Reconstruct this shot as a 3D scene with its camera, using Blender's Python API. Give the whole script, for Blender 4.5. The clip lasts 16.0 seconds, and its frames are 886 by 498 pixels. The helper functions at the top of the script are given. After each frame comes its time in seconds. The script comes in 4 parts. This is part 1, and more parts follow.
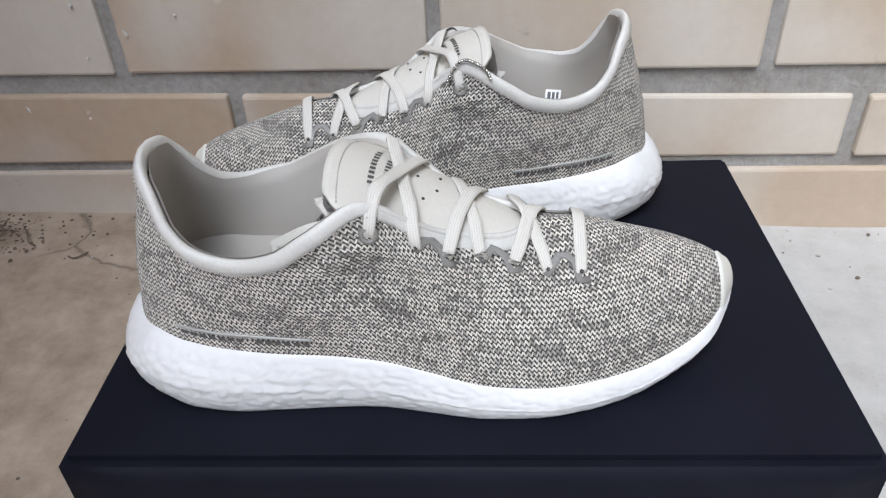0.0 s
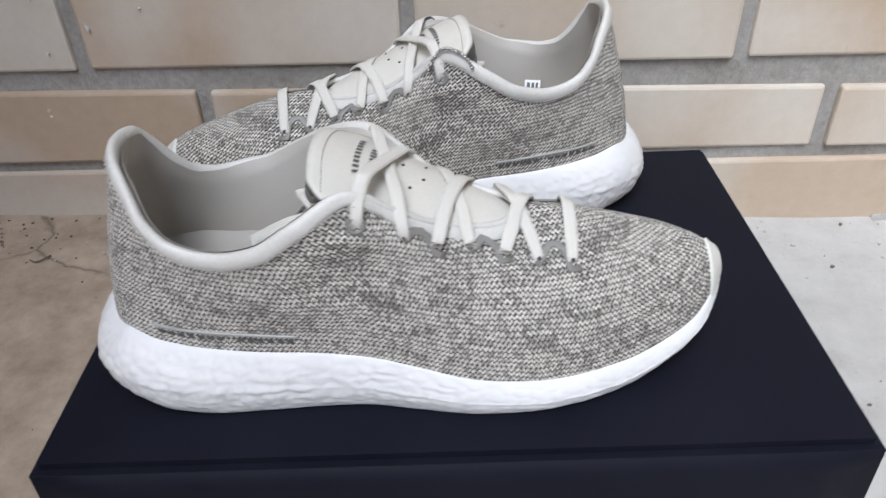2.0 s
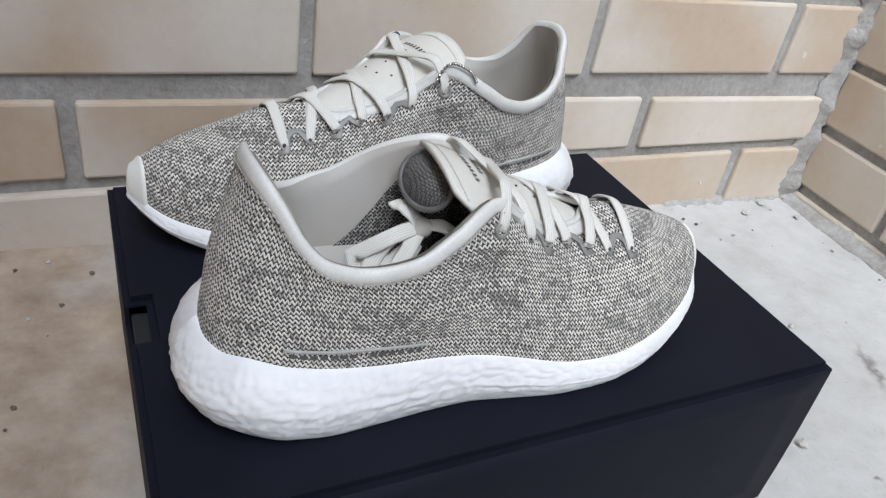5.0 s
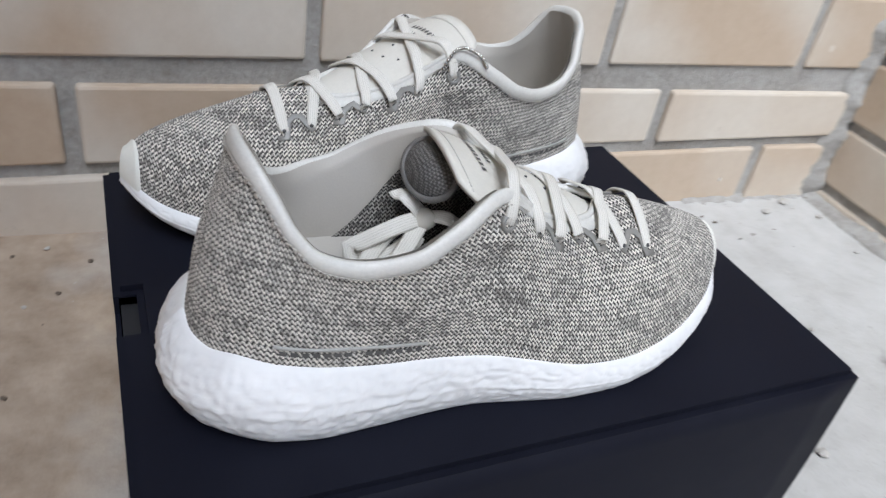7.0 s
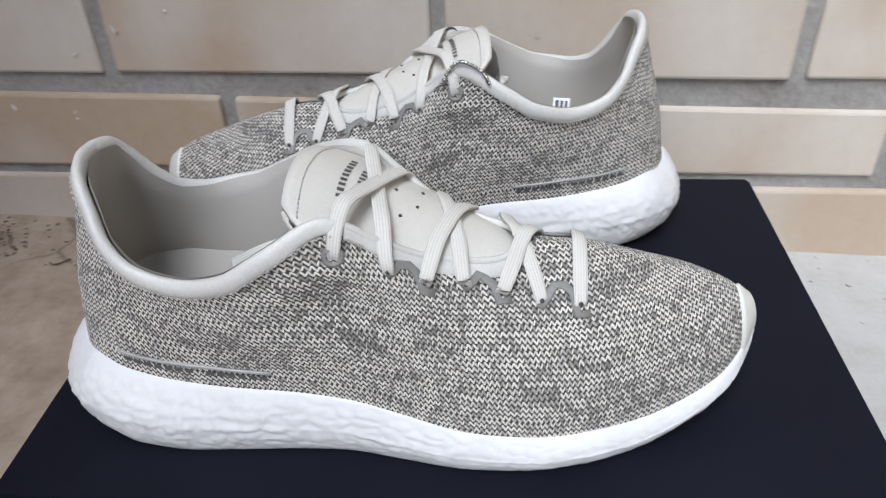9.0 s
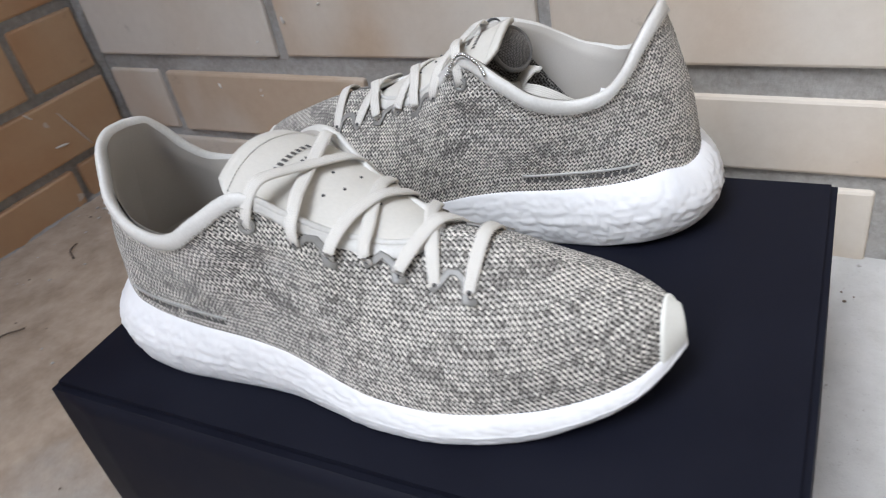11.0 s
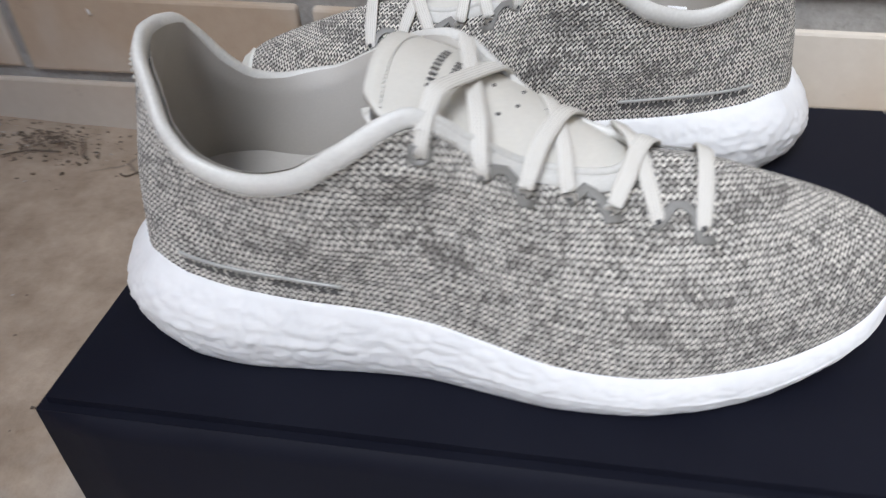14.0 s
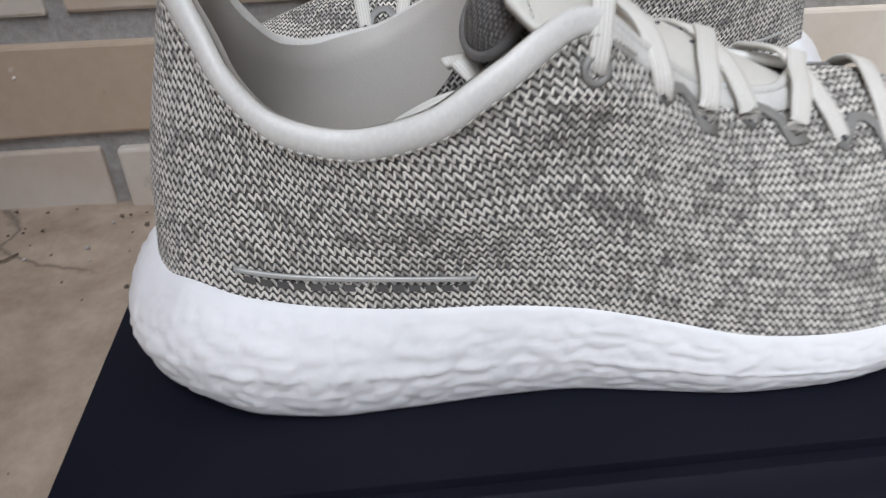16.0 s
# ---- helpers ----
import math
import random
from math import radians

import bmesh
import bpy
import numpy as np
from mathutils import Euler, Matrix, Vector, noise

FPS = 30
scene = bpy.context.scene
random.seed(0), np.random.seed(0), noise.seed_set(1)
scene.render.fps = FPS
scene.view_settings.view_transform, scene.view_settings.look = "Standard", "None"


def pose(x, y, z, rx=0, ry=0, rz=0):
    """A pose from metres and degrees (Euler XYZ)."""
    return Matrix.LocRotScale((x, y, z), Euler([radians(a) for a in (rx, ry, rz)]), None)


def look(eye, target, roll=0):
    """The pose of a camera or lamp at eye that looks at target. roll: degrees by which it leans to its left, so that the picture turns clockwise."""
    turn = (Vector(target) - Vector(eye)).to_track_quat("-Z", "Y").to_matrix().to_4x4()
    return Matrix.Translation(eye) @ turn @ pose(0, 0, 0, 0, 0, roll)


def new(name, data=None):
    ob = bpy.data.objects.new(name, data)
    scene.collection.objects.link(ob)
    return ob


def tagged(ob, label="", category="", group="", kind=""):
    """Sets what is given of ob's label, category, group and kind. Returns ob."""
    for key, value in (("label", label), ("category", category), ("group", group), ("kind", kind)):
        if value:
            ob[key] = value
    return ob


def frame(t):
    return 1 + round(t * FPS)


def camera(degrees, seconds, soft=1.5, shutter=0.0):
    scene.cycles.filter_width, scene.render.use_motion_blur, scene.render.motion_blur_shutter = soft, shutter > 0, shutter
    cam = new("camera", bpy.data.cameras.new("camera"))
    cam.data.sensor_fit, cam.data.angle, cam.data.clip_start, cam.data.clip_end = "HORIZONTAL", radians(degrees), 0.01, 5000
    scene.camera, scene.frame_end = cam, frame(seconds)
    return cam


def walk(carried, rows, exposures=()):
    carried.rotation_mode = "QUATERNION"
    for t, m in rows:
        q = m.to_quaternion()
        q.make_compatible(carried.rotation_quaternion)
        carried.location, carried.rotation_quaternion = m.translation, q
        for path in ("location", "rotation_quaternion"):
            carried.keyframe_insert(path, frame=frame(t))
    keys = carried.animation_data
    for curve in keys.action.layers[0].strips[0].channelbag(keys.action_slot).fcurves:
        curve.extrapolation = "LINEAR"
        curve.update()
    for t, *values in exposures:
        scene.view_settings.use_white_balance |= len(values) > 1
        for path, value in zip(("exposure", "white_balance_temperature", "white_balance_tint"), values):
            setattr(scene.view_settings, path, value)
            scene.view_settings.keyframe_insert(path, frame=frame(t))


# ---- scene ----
cam = camera(61.5, 16.0, soft=1.2, shutter=0.8)
PATH = [
    (0, (0.074, 0.109, 0.378), (-0.125, 1.712, -0.801), -2.9),
    (0.5, (0.079, 0.11, 0.374), (-0.117, 1.72, -0.796), -2.7),
    (1, (0.085, 0.113, 0.369), (-0.118, 1.728, -0.794), -2.8),
    (1.5, (0.083, 0.114, 0.369), (-0.091, 1.734, -0.791), -2.4),
    (2, (0.064, 0.113, 0.369), (-0.044, 1.726, -0.809), -2.0),
    (2.5, (0.024, 0.112, 0.374), (0.016, 1.709, -0.83), -0.5),
    (3, (-0.012, 0.12, 0.379), (0.153, 1.709, -0.825), 1.9),
    (3.5, (-0.041, 0.122, 0.384), (0.263, 1.695, -0.815), 4.3),
    (4, (-0.075, 0.123, 0.387), (0.465, 1.679, -0.747), 7.2),
    (4.5, (-0.107, 0.121, 0.382), (0.555, 1.631, -0.75), 9.1),
    (4.6, (-0.115, 0.12, 0.377), (0.58, 1.625, -0.741), 9.6),
    (6.8, (-0.12, 0.136, 0.358), (0.65, 1.624, -0.733), 11.2),
    (7, (-0.106, 0.134, 0.358), (0.586, 1.636, -0.766), 10.7),
    (7.5, (-0.05, 0.14, 0.36), (0.442, 1.691, -0.802), 7.3),
    (8, (-0.006, 0.139, 0.363), (0.238, 1.736, -0.815), 2.7),
    (8.5, (0.042, 0.138, 0.362), (0.034, 1.751, -0.82), -0.4),
    (8.7, (0.061, 0.141, 0.358), (-0.047, 1.763, -0.807), -1.2),
    (10.8, (0.206, 0.169, 0.359), (-0.694, 1.557, -0.766), -10.6),
    (11, (0.229, 0.175, 0.358), (-0.735, 1.519, -0.767), -12.2),
    (11.5, (0.248, 0.187, 0.355), (-0.859, 1.442, -0.741), -13.0),
    (12, (0.245, 0.187, 0.355), (-0.866, 1.447, -0.73), -12.2),
    (12.5, (0.226, 0.18, 0.357), (-0.808, 1.487, -0.748), -10.5),
    (13, (0.189, 0.172, 0.354), (-0.719, 1.534, -0.795), -8.9),
    (13.5, (0.145, 0.17, 0.346), (-0.58, 1.604, -0.844), -6.6),
    (14, (0.07, 0.165, 0.327), (-0.338, 1.662, -0.935), -3.0),
    (14.5, (0.03, 0.156, 0.327), (-0.167, 1.679, -0.955), -0.8),
    (15, (0.002, 0.159, 0.317), (-0.104, 1.715, -0.934), -3.1),
    (15.5, (-0.012, 0.168, 0.297), (-0.044, 1.774, -0.896), -2.0),
    (16, (-0.021, 0.185, 0.272), (-0.012, 1.844, -0.845), -2.4),
]
LIGHT = [(0, 0.86, 5910, 10), (2, 0.84, 5900, 10), (4, 0.84, 5830, 8), (8, 0.82, 5850, 9), (11, 0.90, 5900, 10), (13.5, 0.86, 5930, 10), (15, 0.72, 5960, 10), (16, 0.68, 5960, 10)]
walk(cam, [(t, look(eye, target, roll)) for t, eye, target, roll in PATH], LIGHT)

# ---- world and light ----
world = bpy.data.worlds.new("sky")
scene.world = world
world.use_nodes = True
wn = world.node_tree
sky = wn.nodes.new("ShaderNodeTexSky")
sky.sky_type, sky.sun_disc = "NISHITA", False
sky.sun_elevation, sky.sun_rotation = radians(40), radians(195)
wn.links.new(sky.outputs[0], wn.nodes["Background"].inputs[0])
wn.nodes["Background"].inputs[1].default_value = 0.13
sun = new("sun", bpy.data.lights.new("sun", "SUN"))
sun.data.energy, sun.data.angle, sun.data.color = 3.3, radians(40), (1.0, 0.985, 0.965)
sun.matrix_world = look((-0.55, -0.85, 2.05), (0, 0.35, 0.1))


# ---- materials ----
class Mat:
    """A small builder of node materials."""

    def __init__(self, name, rough=0.6, metal=0.0, spec=0.5):
        self.m = bpy.data.materials.new(name)
        self.m.use_nodes = True
        self.t = self.m.node_tree
        self.b = self.t.nodes["Principled BSDF"]
        self.put(self.b, "Roughness", rough), self.put(self.b, "Metallic", metal), self.put(self.b, "Specular IOR Level", spec)

    def put(self, node, key, value):
        if hasattr(value, "is_output"):
            self.t.links.new(value, node.inputs[key])
        else:
            node.inputs[key].default_value = value

    def node(self, kind, out=0, **given):
        n = self.t.nodes.new("ShaderNode" + kind)
        for key, value in given.pop("props", {}).items():
            if key == "operation": n.operation = value
            elif key == "data_type": n.data_type = value
            elif key == "feature": n.feature = value
            elif key == "noise_dimensions": n.noise_dimensions = value
            elif key == "blend_type": n.blend_type = value
        for key, value in given.get("ins", {}).items():
            self.put(n, key, value)
        return n.outputs[out]

    def math(self, op, a, b=0.0, c=0.0):
        return self.node("Math", props={"operation": op}, ins={0: a, 1: b, 2: c})

    def coords(self, kind="Object", scale=(1, 1, 1)):
        c = self.t.nodes.new("ShaderNodeTexCoord").outputs[kind]
        return self.node("Mapping", ins={"Vector": c, "Scale": scale})

    def noise(self, vec, scale, detail=4.0, rough=0.6, distort=0.0):
        return self.node("TexNoise", ins={"Vector": vec, "Scale": scale, "Detail": detail, "Roughness": rough, "Distortion": distort})

    def ramp(self, fac, *stops):
        n = self.t.nodes.new("ShaderNodeValToRGB")
        while len(n.color_ramp.elements) < len(stops):
            n.color_ramp.elements.new(0.5)
        for e, (at, col) in zip(n.color_ramp.elements, stops):
            e.position, e.color = at, (*col, 1) if len(col) == 3 else col
        self.put(n, "Fac", fac)
        return n.outputs[0]

    def mix(self, fac, a, b, blend="MIX"):
        n = self.t.nodes.new("ShaderNodeMix")
        n.data_type, n.blend_type = "RGBA", blend
        for i, v in ((0, fac), (6, a), (7, b)):
            if hasattr(v, "is_output"):
                self.t.links.new(v, n.inputs[i])
            else:
                n.inputs[i].default_value = v if i == 0 else (*v, 1)
        return n.outputs[2]

    def bump(self, height, strength=0.5, distance=0.001):
        self.put(self.b, "Normal", self.node("Bump", ins={"Height": height, "Strength": strength, "Distance": distance}))

    def colour(self, c):
        self.put(self.b, "Base Color", c if hasattr(c, "is_output") else (*c, 1))
        return self


def grey(v):
    return (v, v, v)


def make_brick(name, low, mid, high):
    k = Mat(name, 0.62)
    c = k.coords()
    rnd = k.node("ObjectInfo", out=5)
    shift = k.node("VectorMath", props={"operation": "ADD"}, ins={0: c, 1: k.node("CombineXYZ", ins={0: k.math("MULTIPLY", rnd, 9.0), 2: k.math("MULTIPLY", rnd, 5.0)})})
    big = k.noise(shift, 6.0, 2, 0.45, 0.4)
    tone = k.ramp(big, (0.38, low), (0.50, mid), (0.63, high))
    tone = k.mix(k.math("MULTIPLY", rnd, 0.55), tone, high)
    fine = k.noise(c, 90, 6, 0.7)
    tone = k.mix(0.22, tone, k.ramp(fine, (0.3, tuple(0.75 * c_ for c_ in mid)), (0.7, high)))
    drops = k.noise(shift, 38, 2, 0.4)
    tone = k.mix(k.ramp(drops, (0.735, grey(0.0)), (0.755, grey(0.8))), tone, (0.62, 0.58, 0.52))
    dirt = k.noise(shift, 21, 5, 0.7)
    tone = k.mix(k.ramp(dirt, (0.66, grey(0)), (0.80, grey(0.55))), tone, (0.12, 0.085, 0.06))
    k.colour(tone)
    k.put(k.b, "Roughness", k.ramp(fine, (0.3, grey(0.5)), (0.7, grey(0.75))))
    k.bump(k.math("ADD", k.math("MULTIPLY", fine, 0.5), big), 0.35, 0.0015)
    return k.m


def make_mortar():
    k = Mat("mortar", 0.9)
    c = k.coords()
    a, b = k.noise(c, 14, 5, 0.65), k.noise(c, 160, 5, 0.7)
    k.colour(k.mix(0.45, k.ramp(a, (0.3, (0.20, 0.175, 0.15)), (0.55, (0.34, 0.325, 0.30)), (0.75, (0.47, 0.46, 0.44))), k.ramp(b, (0.3, (0.20, 0.19, 0.17)), (0.7, (0.46, 0.45, 0.43)))))
    k.bump(k.math("ADD", b, k.math("MULTIPLY", a, 2.0)), 0.7, 0.003)
    return k.m


def make_concrete():
    k = Mat("concrete", 0.85)
    c = k.coords()
    a, b, d = k.noise(c, 3.2, 5, 0.6, 0.4), k.noise(c, 24, 6, 0.7), k.noise(c, 300, 4, 0.7)
    base = k.ramp(a, (0.30, (0.38, 0.37, 0.35)), (0.5, (0.46, 0.455, 0.44)), (0.7, (0.55, 0.545, 0.535)))
    base = k.mix(0.4, base, k.ramp(b, (0.28, (0.25, 0.23, 0.205)), (0.5, (0.40, 0.39, 0.37)), (0.75, (0.52, 0.515, 0.505))))
    base = k.mix(k.ramp(d, (0.62, grey(0)), (0.72, grey(0.35))), base, (0.14, 0.115, 0.09))
    spots = k.noise(c, 55, 3, 0.5)
    base = k.mix(k.ramp(spots, (0.70, grey(0)), (0.74, grey(0.7))), base, (0.10, 0.08, 0.065))
    crack = k.node("TexVoronoi", props={"feature": "DISTANCE_TO_EDGE"}, ins={"Vector": k.node("VectorMath", props={"operation": "ADD"}, ins={0: c, 1: k.node("VectorMath", props={"operation": "SCALE"}, ins={0: k.node("TexNoise", out=1, ins={"Vector": c, "Scale": 9.0, "Detail": 5.0}), "Scale": 0.10})}), "Scale": 2.2})
    line = k.ramp(crack, (0.0, grey(1)), (0.006, grey(0)))
    gate = k.ramp(k.noise(c, 4.0, 2), (0.56, grey(0)), (0.62, grey(0.7)))
    sep = k.t.nodes.new("ShaderNodeSeparateXYZ")
    k.put(sep, 0, c)
    dusty = k.math("ADD", k.math("MULTIPLY", sep.outputs[0], -2.1), k.math("SUBTRACT", k.math("MULTIPLY", k.noise(c, 5.0, 4, 0.6), 1.6), 0.75))
    base = k.mix(k.ramp(dusty, (0.0, grey(0)), (0.42, grey(0.9))), base, k.ramp(b, (0.3, (0.25, 0.18, 0.12)), (0.7, (0.46, 0.365, 0.27))))
    k.colour(k.mix(k.math("MULTIPLY", line, gate), base, (0.09, 0.075, 0.06)))
    k.bump(k.math("ADD", k.math("MULTIPLY", b, 1.5), k.math("MULTIPLY", d, 0.4)), 0.5, 0.002)
    return k.m


def make_card():
    k = Mat("box_card", 0.58, spec=0.09)
    c = k.coords()
    a, b = k.noise(c, 900, 2, 0.5), k.noise(c, 16, 4, 0.6)
    k.colour(k.ramp(b, (0.3, (0.0060, 0.0066, 0.0122)), (0.7, (0.0090, 0.0098, 0.0165))))
    k.put(k.b, "Roughness", k.ramp(b, (0.3, grey(0.52)), (0.7, grey(0.64))))
    k.bump(a, 0.12, 0.0003)
    return k.m


def make_knit(name, light, dark, share, col=0.0023, row=0.0021):
    """Knitted fabric: rows of zigzag stitches over dark gaps, in two yarns mixed by chance; the map is in metres."""
    k = Mat(name, 0.9, spec=0.15)
    uv = k.t.nodes.new("ShaderNodeTexCoord").outputs["UV"]
    wob = k.node("TexNoise", out=1, ins={"Vector": uv, "Scale": 32.0, "Detail": 3.0})
    uvw = k.node("VectorMath", props={"operation": "MULTIPLY_ADD"}, ins={0: wob, 1: (0.0050, 0.0065, 0), 2: uv})
    sep = k.t.nodes.new("ShaderNodeSeparateXYZ")
    k.put(sep, 0, uvw)
    u = k.math("DIVIDE", sep.outputs[1], col)
    fu, band = k.math("FRACT", u), k.math("FLOOR", u)
    shift = k.node("TexWhiteNoise", ins={"Vector": k.node("CombineXYZ", ins={0: band, 1: 7.0, 2: 0.0})})
    v = k.math("ADD", k.math("DIVIDE", sep.outputs[0], row), k.math("MULTIPLY", shift, 0.35))
    fv = k.math("FRACT", v)
    # one long and one short leg in each stitch
    rise = k.math("MINIMUM", k.math("DIVIDE", fv, 0.62), k.math("DIVIDE", k.math("SUBTRACT", 1.0, fv), 0.38))
    off = k.math("ABSOLUTE", k.math("SUBTRACT", fu, k.math("ADD", 0.10, k.math("MULTIPLY", rise, 0.80))))
    leg = k.math("ADD", k.math("MULTIPLY", k.math("FLOOR", v), 2.0), k.math("GREATER_THAN", fv, 0.62))
    rnd = k.node("TexWhiteNoise", ins={"Vector": k.node("CombineXYZ", ins={0: leg, 1: band, 2: 0.0})})
    run = k.node("TexWhiteNoise", ins={"Vector": k.node("CombineXYZ", ins={0: k.math("FLOOR", k.math("MULTIPLY", v, 0.37)), 1: band, 2: 3.0})})
    yarn = k.math("MAXIMUM", k.math("SUBTRACT", 1.0, k.math("DIVIDE", off, 0.44)), 0.0)
    streak = k.noise(k.node("Mapping", ins={"Vector": uv, "Scale": (190, 300, 1)}), 1.0, 3, 0.65)
    broad = k.noise(k.node("Mapping", ins={"Vector": uv, "Scale": (30, 62, 1)}), 1.0, 4, 0.6, 1.2)
    pick = k.math("ADD", k.math("ADD", k.math("MULTIPLY", rnd, 0.60), k.math("MULTIPLY", run, 0.20)), k.math("ADD", k.math("MULTIPLY", streak, 0.75), k.math("MULTIPLY", broad, 1.05)))
    yarnmix = k.ramp(k.math("DIVIDE", pick, 2.6), (share - 0.10, grey(0.0)), (share + 0.10, grey(1.0)))
    mid = tuple(0.20 * a + 0.80 * b for a, b in zip(light, dark))
    tone = k.mix(yarnmix, mid, light)
    fuzz = k.noise(uv, 3500, 2, 0.6)
    tone = k.mix(k.math("MULTIPLY", fuzz, 0.22), tone, (0.34, 0.32, 0.29))
    hole = k.ramp(yarn, (0.06, grey(1.0)), (0.55, grey(0.0)))
    k.colour(k.mix(hole, tone, dark))
    k.bump(k.math("ADD", k.math("POWER", yarn, 0.6), k.math("MULTIPLY", fuzz, 0.15)), 0.7, 0.0006)
    k.put(k.b, "Sheen Weight", 0.12)
    return k.m


def make_plain(name, col, rough=0.6, metal=0.0, grain=400, amount=0.12, strength=0.25, dist=0.0003, spec=0.5):
    """Plain cloth, leather, rubber or metal with fine grain and a little unevenness."""
    k = Mat(name, rough, metal, spec)
    c = k.coords()
    a, b = k.noise(c, grain, 4, 0.6), k.noise(c, 45, 3, 0.6)
    lo, hi = tuple(v * (1 - amount) for v in col), tuple(min(1, v * (1 + amount)) for v in col)
    k.colour(k.mix(0.5, k.ramp(b, (0.3, lo), (0.7, hi)), k.ramp(a, (0.3, lo), (0.7, hi))))
    k.bump(a, strength, dist)
    return k.m


def make_weave(name, col, dark, size=0.0011):
    """A flat woven tape: fine ribs along its length; the map is in metres."""
    k = Mat(name, 0.8, spec=0.25)
    uv = k.t.nodes.new("ShaderNodeTexCoord").outputs["UV"]
    sep = k.t.nodes.new("ShaderNodeSeparateXYZ")
    k.put(sep, 0, uv)
    rib = k.math("ABSOLUTE", k.math("SINE", k.math("MULTIPLY", k.math("ADD", sep.outputs[1], 0.0), math.pi / size)))
    tick = k.math("ABSOLUTE", k.math("SINE", k.math("MULTIPLY", k.math("ADD", sep.outputs[0], k.math("MULTIPLY", rib, size * 0.6)), math.pi / size)))
    h = k.math("MULTIPLY", k.math("POWER", rib, 0.5), k.math("ADD", 0.6, k.math("MULTIPLY", tick, 0.4)))
    k.colour(k.mix(k.ramp(h, (0.1, grey(0.8)), (0.6, grey(0))), col, dark))
    k.bump(h, 0.5, 0.0003)
    return k.m


def make_pad(name, col):
    """Dark spacer mesh: small round cells in a grid."""
    k = Mat(name, 0.45)
    c = k.coords("Object")
    cells = k.node("TexVoronoi", ins={"Vector": c, "Scale": 850.0, "Randomness": 0.25})
    k.colour(k.mix(k.ramp(cells, (0.25, grey(0)), (0.6, grey(1))), col, tuple(0.3 * v for v in col)))
    k.bump(k.math("SUBTRACT", 1.0, cells), 0.8, 0.0006)
    return k.m


def make_foam():
    k = Mat("sole_foam", 0.55, spec=0.4)
    c = k.coords()
    a, b = k.noise(c, 700, 3, 0.6), k.noise(c, 60, 4, 0.6)
    k.colour(k.ramp(b, (0.3, (0.69, 0.695, 0.70)), (0.7, (0.76, 0.76, 0.76))))
    k.put(k.b, "Subsurface Weight", 0.08), k.put(k.b, "Subsurface Radius", (0.004, 0.004, 0.004))
    k.bump(a, 0.2, 0.0002)
    return k.m


BRICK = make_brick("beige_brick", (0.44, 0.325, 0.22), (0.525, 0.445, 0.355), (0.60, 0.55, 0.475))
# The west wall's browner bricks: own tone plus warm bounced light in the colour.
BRICK_TAN_BOUNCE = make_brick("tan_bounce_brick", (0.42, 0.20, 0.085), (0.50, 0.295, 0.155), (0.55, 0.375, 0.225))
MORTAR, CONCRETE, CARD, FOAM = make_mortar(), make_concrete(), make_card(), make_foam()
KNIT = make_knit("melange_knit", (0.82, 0.785, 0.71), (0.062, 0.058, 0.054), 0.46)
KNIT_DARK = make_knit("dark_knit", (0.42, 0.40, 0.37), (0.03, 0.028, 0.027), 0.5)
PIPING = make_plain("satin_piping", (0.60, 0.59, 0.555), 0.42, grain=900)
LINING = make_plain("grey_lining", (0.41, 0.385, 0.345), 0.5, grain=1200, amount=0.05)
LEATHER = make_plain("pale_leather", (0.62, 0.60, 0.545), 0.55, grain=700, amount=0.06)
LACE = make_weave("lace_tape", (0.66, 0.64, 0.59), (0.42, 0.40, 0.36))
LOOP = make_plain("grey_film", (0.22, 0.215, 0.20), 0.4, grain=600)
DARKPRINT = make_plain("dark_print", (0.045, 0.045, 0.047), 0.5, grain=600)
SILVER = make_plain("silver_print", (0.42, 0.42, 0.40), 0.4, 0.2, grain=600)
GREYPRINT = make_plain("grey_print", (0.085, 0.083, 0.08), 0.5, grain=600)
PAINT = make_plain("paint_splash", (0.72, 0.70, 0.66), 0.6)
PAD = make_pad("dark_pad", (0.19, 0.185, 0.18))
PAD_EDGE = make_plain("dark_pad_edge", (0.15, 0.146, 0.142), 0.45, grain=1500, amount=0.35, strength=0.6, dist=0.0006)
CHROME = make_plain("chain_metal", (0.55, 0.55, 0.53), 0.25, 1.0, grain=300)
PAPER = make_plain("white_tag", (0.80, 0.80, 0.80), 0.7, grain=500, amount=0.03)
RUBBER = make_plain("pale_rubber", (0.66, 0.655, 0.60), 0.5, grain=900, amount=0.05)
NOTCH_SHADE = make_plain("notch_shade", (0.012, 0.012, 0.014), 0.8)
CHIP = make_plain("mortar_chip", (0.42, 0.40, 0.37), 0.9, grain=300, amount=0.3)
DIRT = make_plain("dry_dirt", (0.13, 0.10, 0.075), 0.95, grain=300, amount=0.4)
PLASTER = make_plain("plaster", (0.62, 0.60, 0.56), 0.9, grain=120, amount=0.1)


# ---- building helpers ----
def part(name, bm, material, parent=None, label="", smooth=False):
    """Links a bmesh as one mesh object under a thing or a part."""
    me = bpy.data.meshes.new(name)
    for f in bm.faces:
        f.smooth = smooth
    bm.to_mesh(me)
    bm.free()
    me.materials.append(material)
    ob = new(name, me)
    if parent:
        ob.parent = parent
    if label:
        ob["label"] = label
    return ob


def box_mesh(lo, hi, bevel=0.0, segments=2):
    bm = bmesh.new()
    bmesh.ops.create_cube(bm, size=1.0)
    for v in bm.verts:
        v.co = Vector([l + (h - l) * (c + 0.5) for l, h, c in zip(lo, hi, v.co)])
    if bevel:
        bmesh.ops.bevel(bm, geom=bm.edges[:], offset=bevel, segments=segments, affect="EDGES", profile=0.6)
    return bm


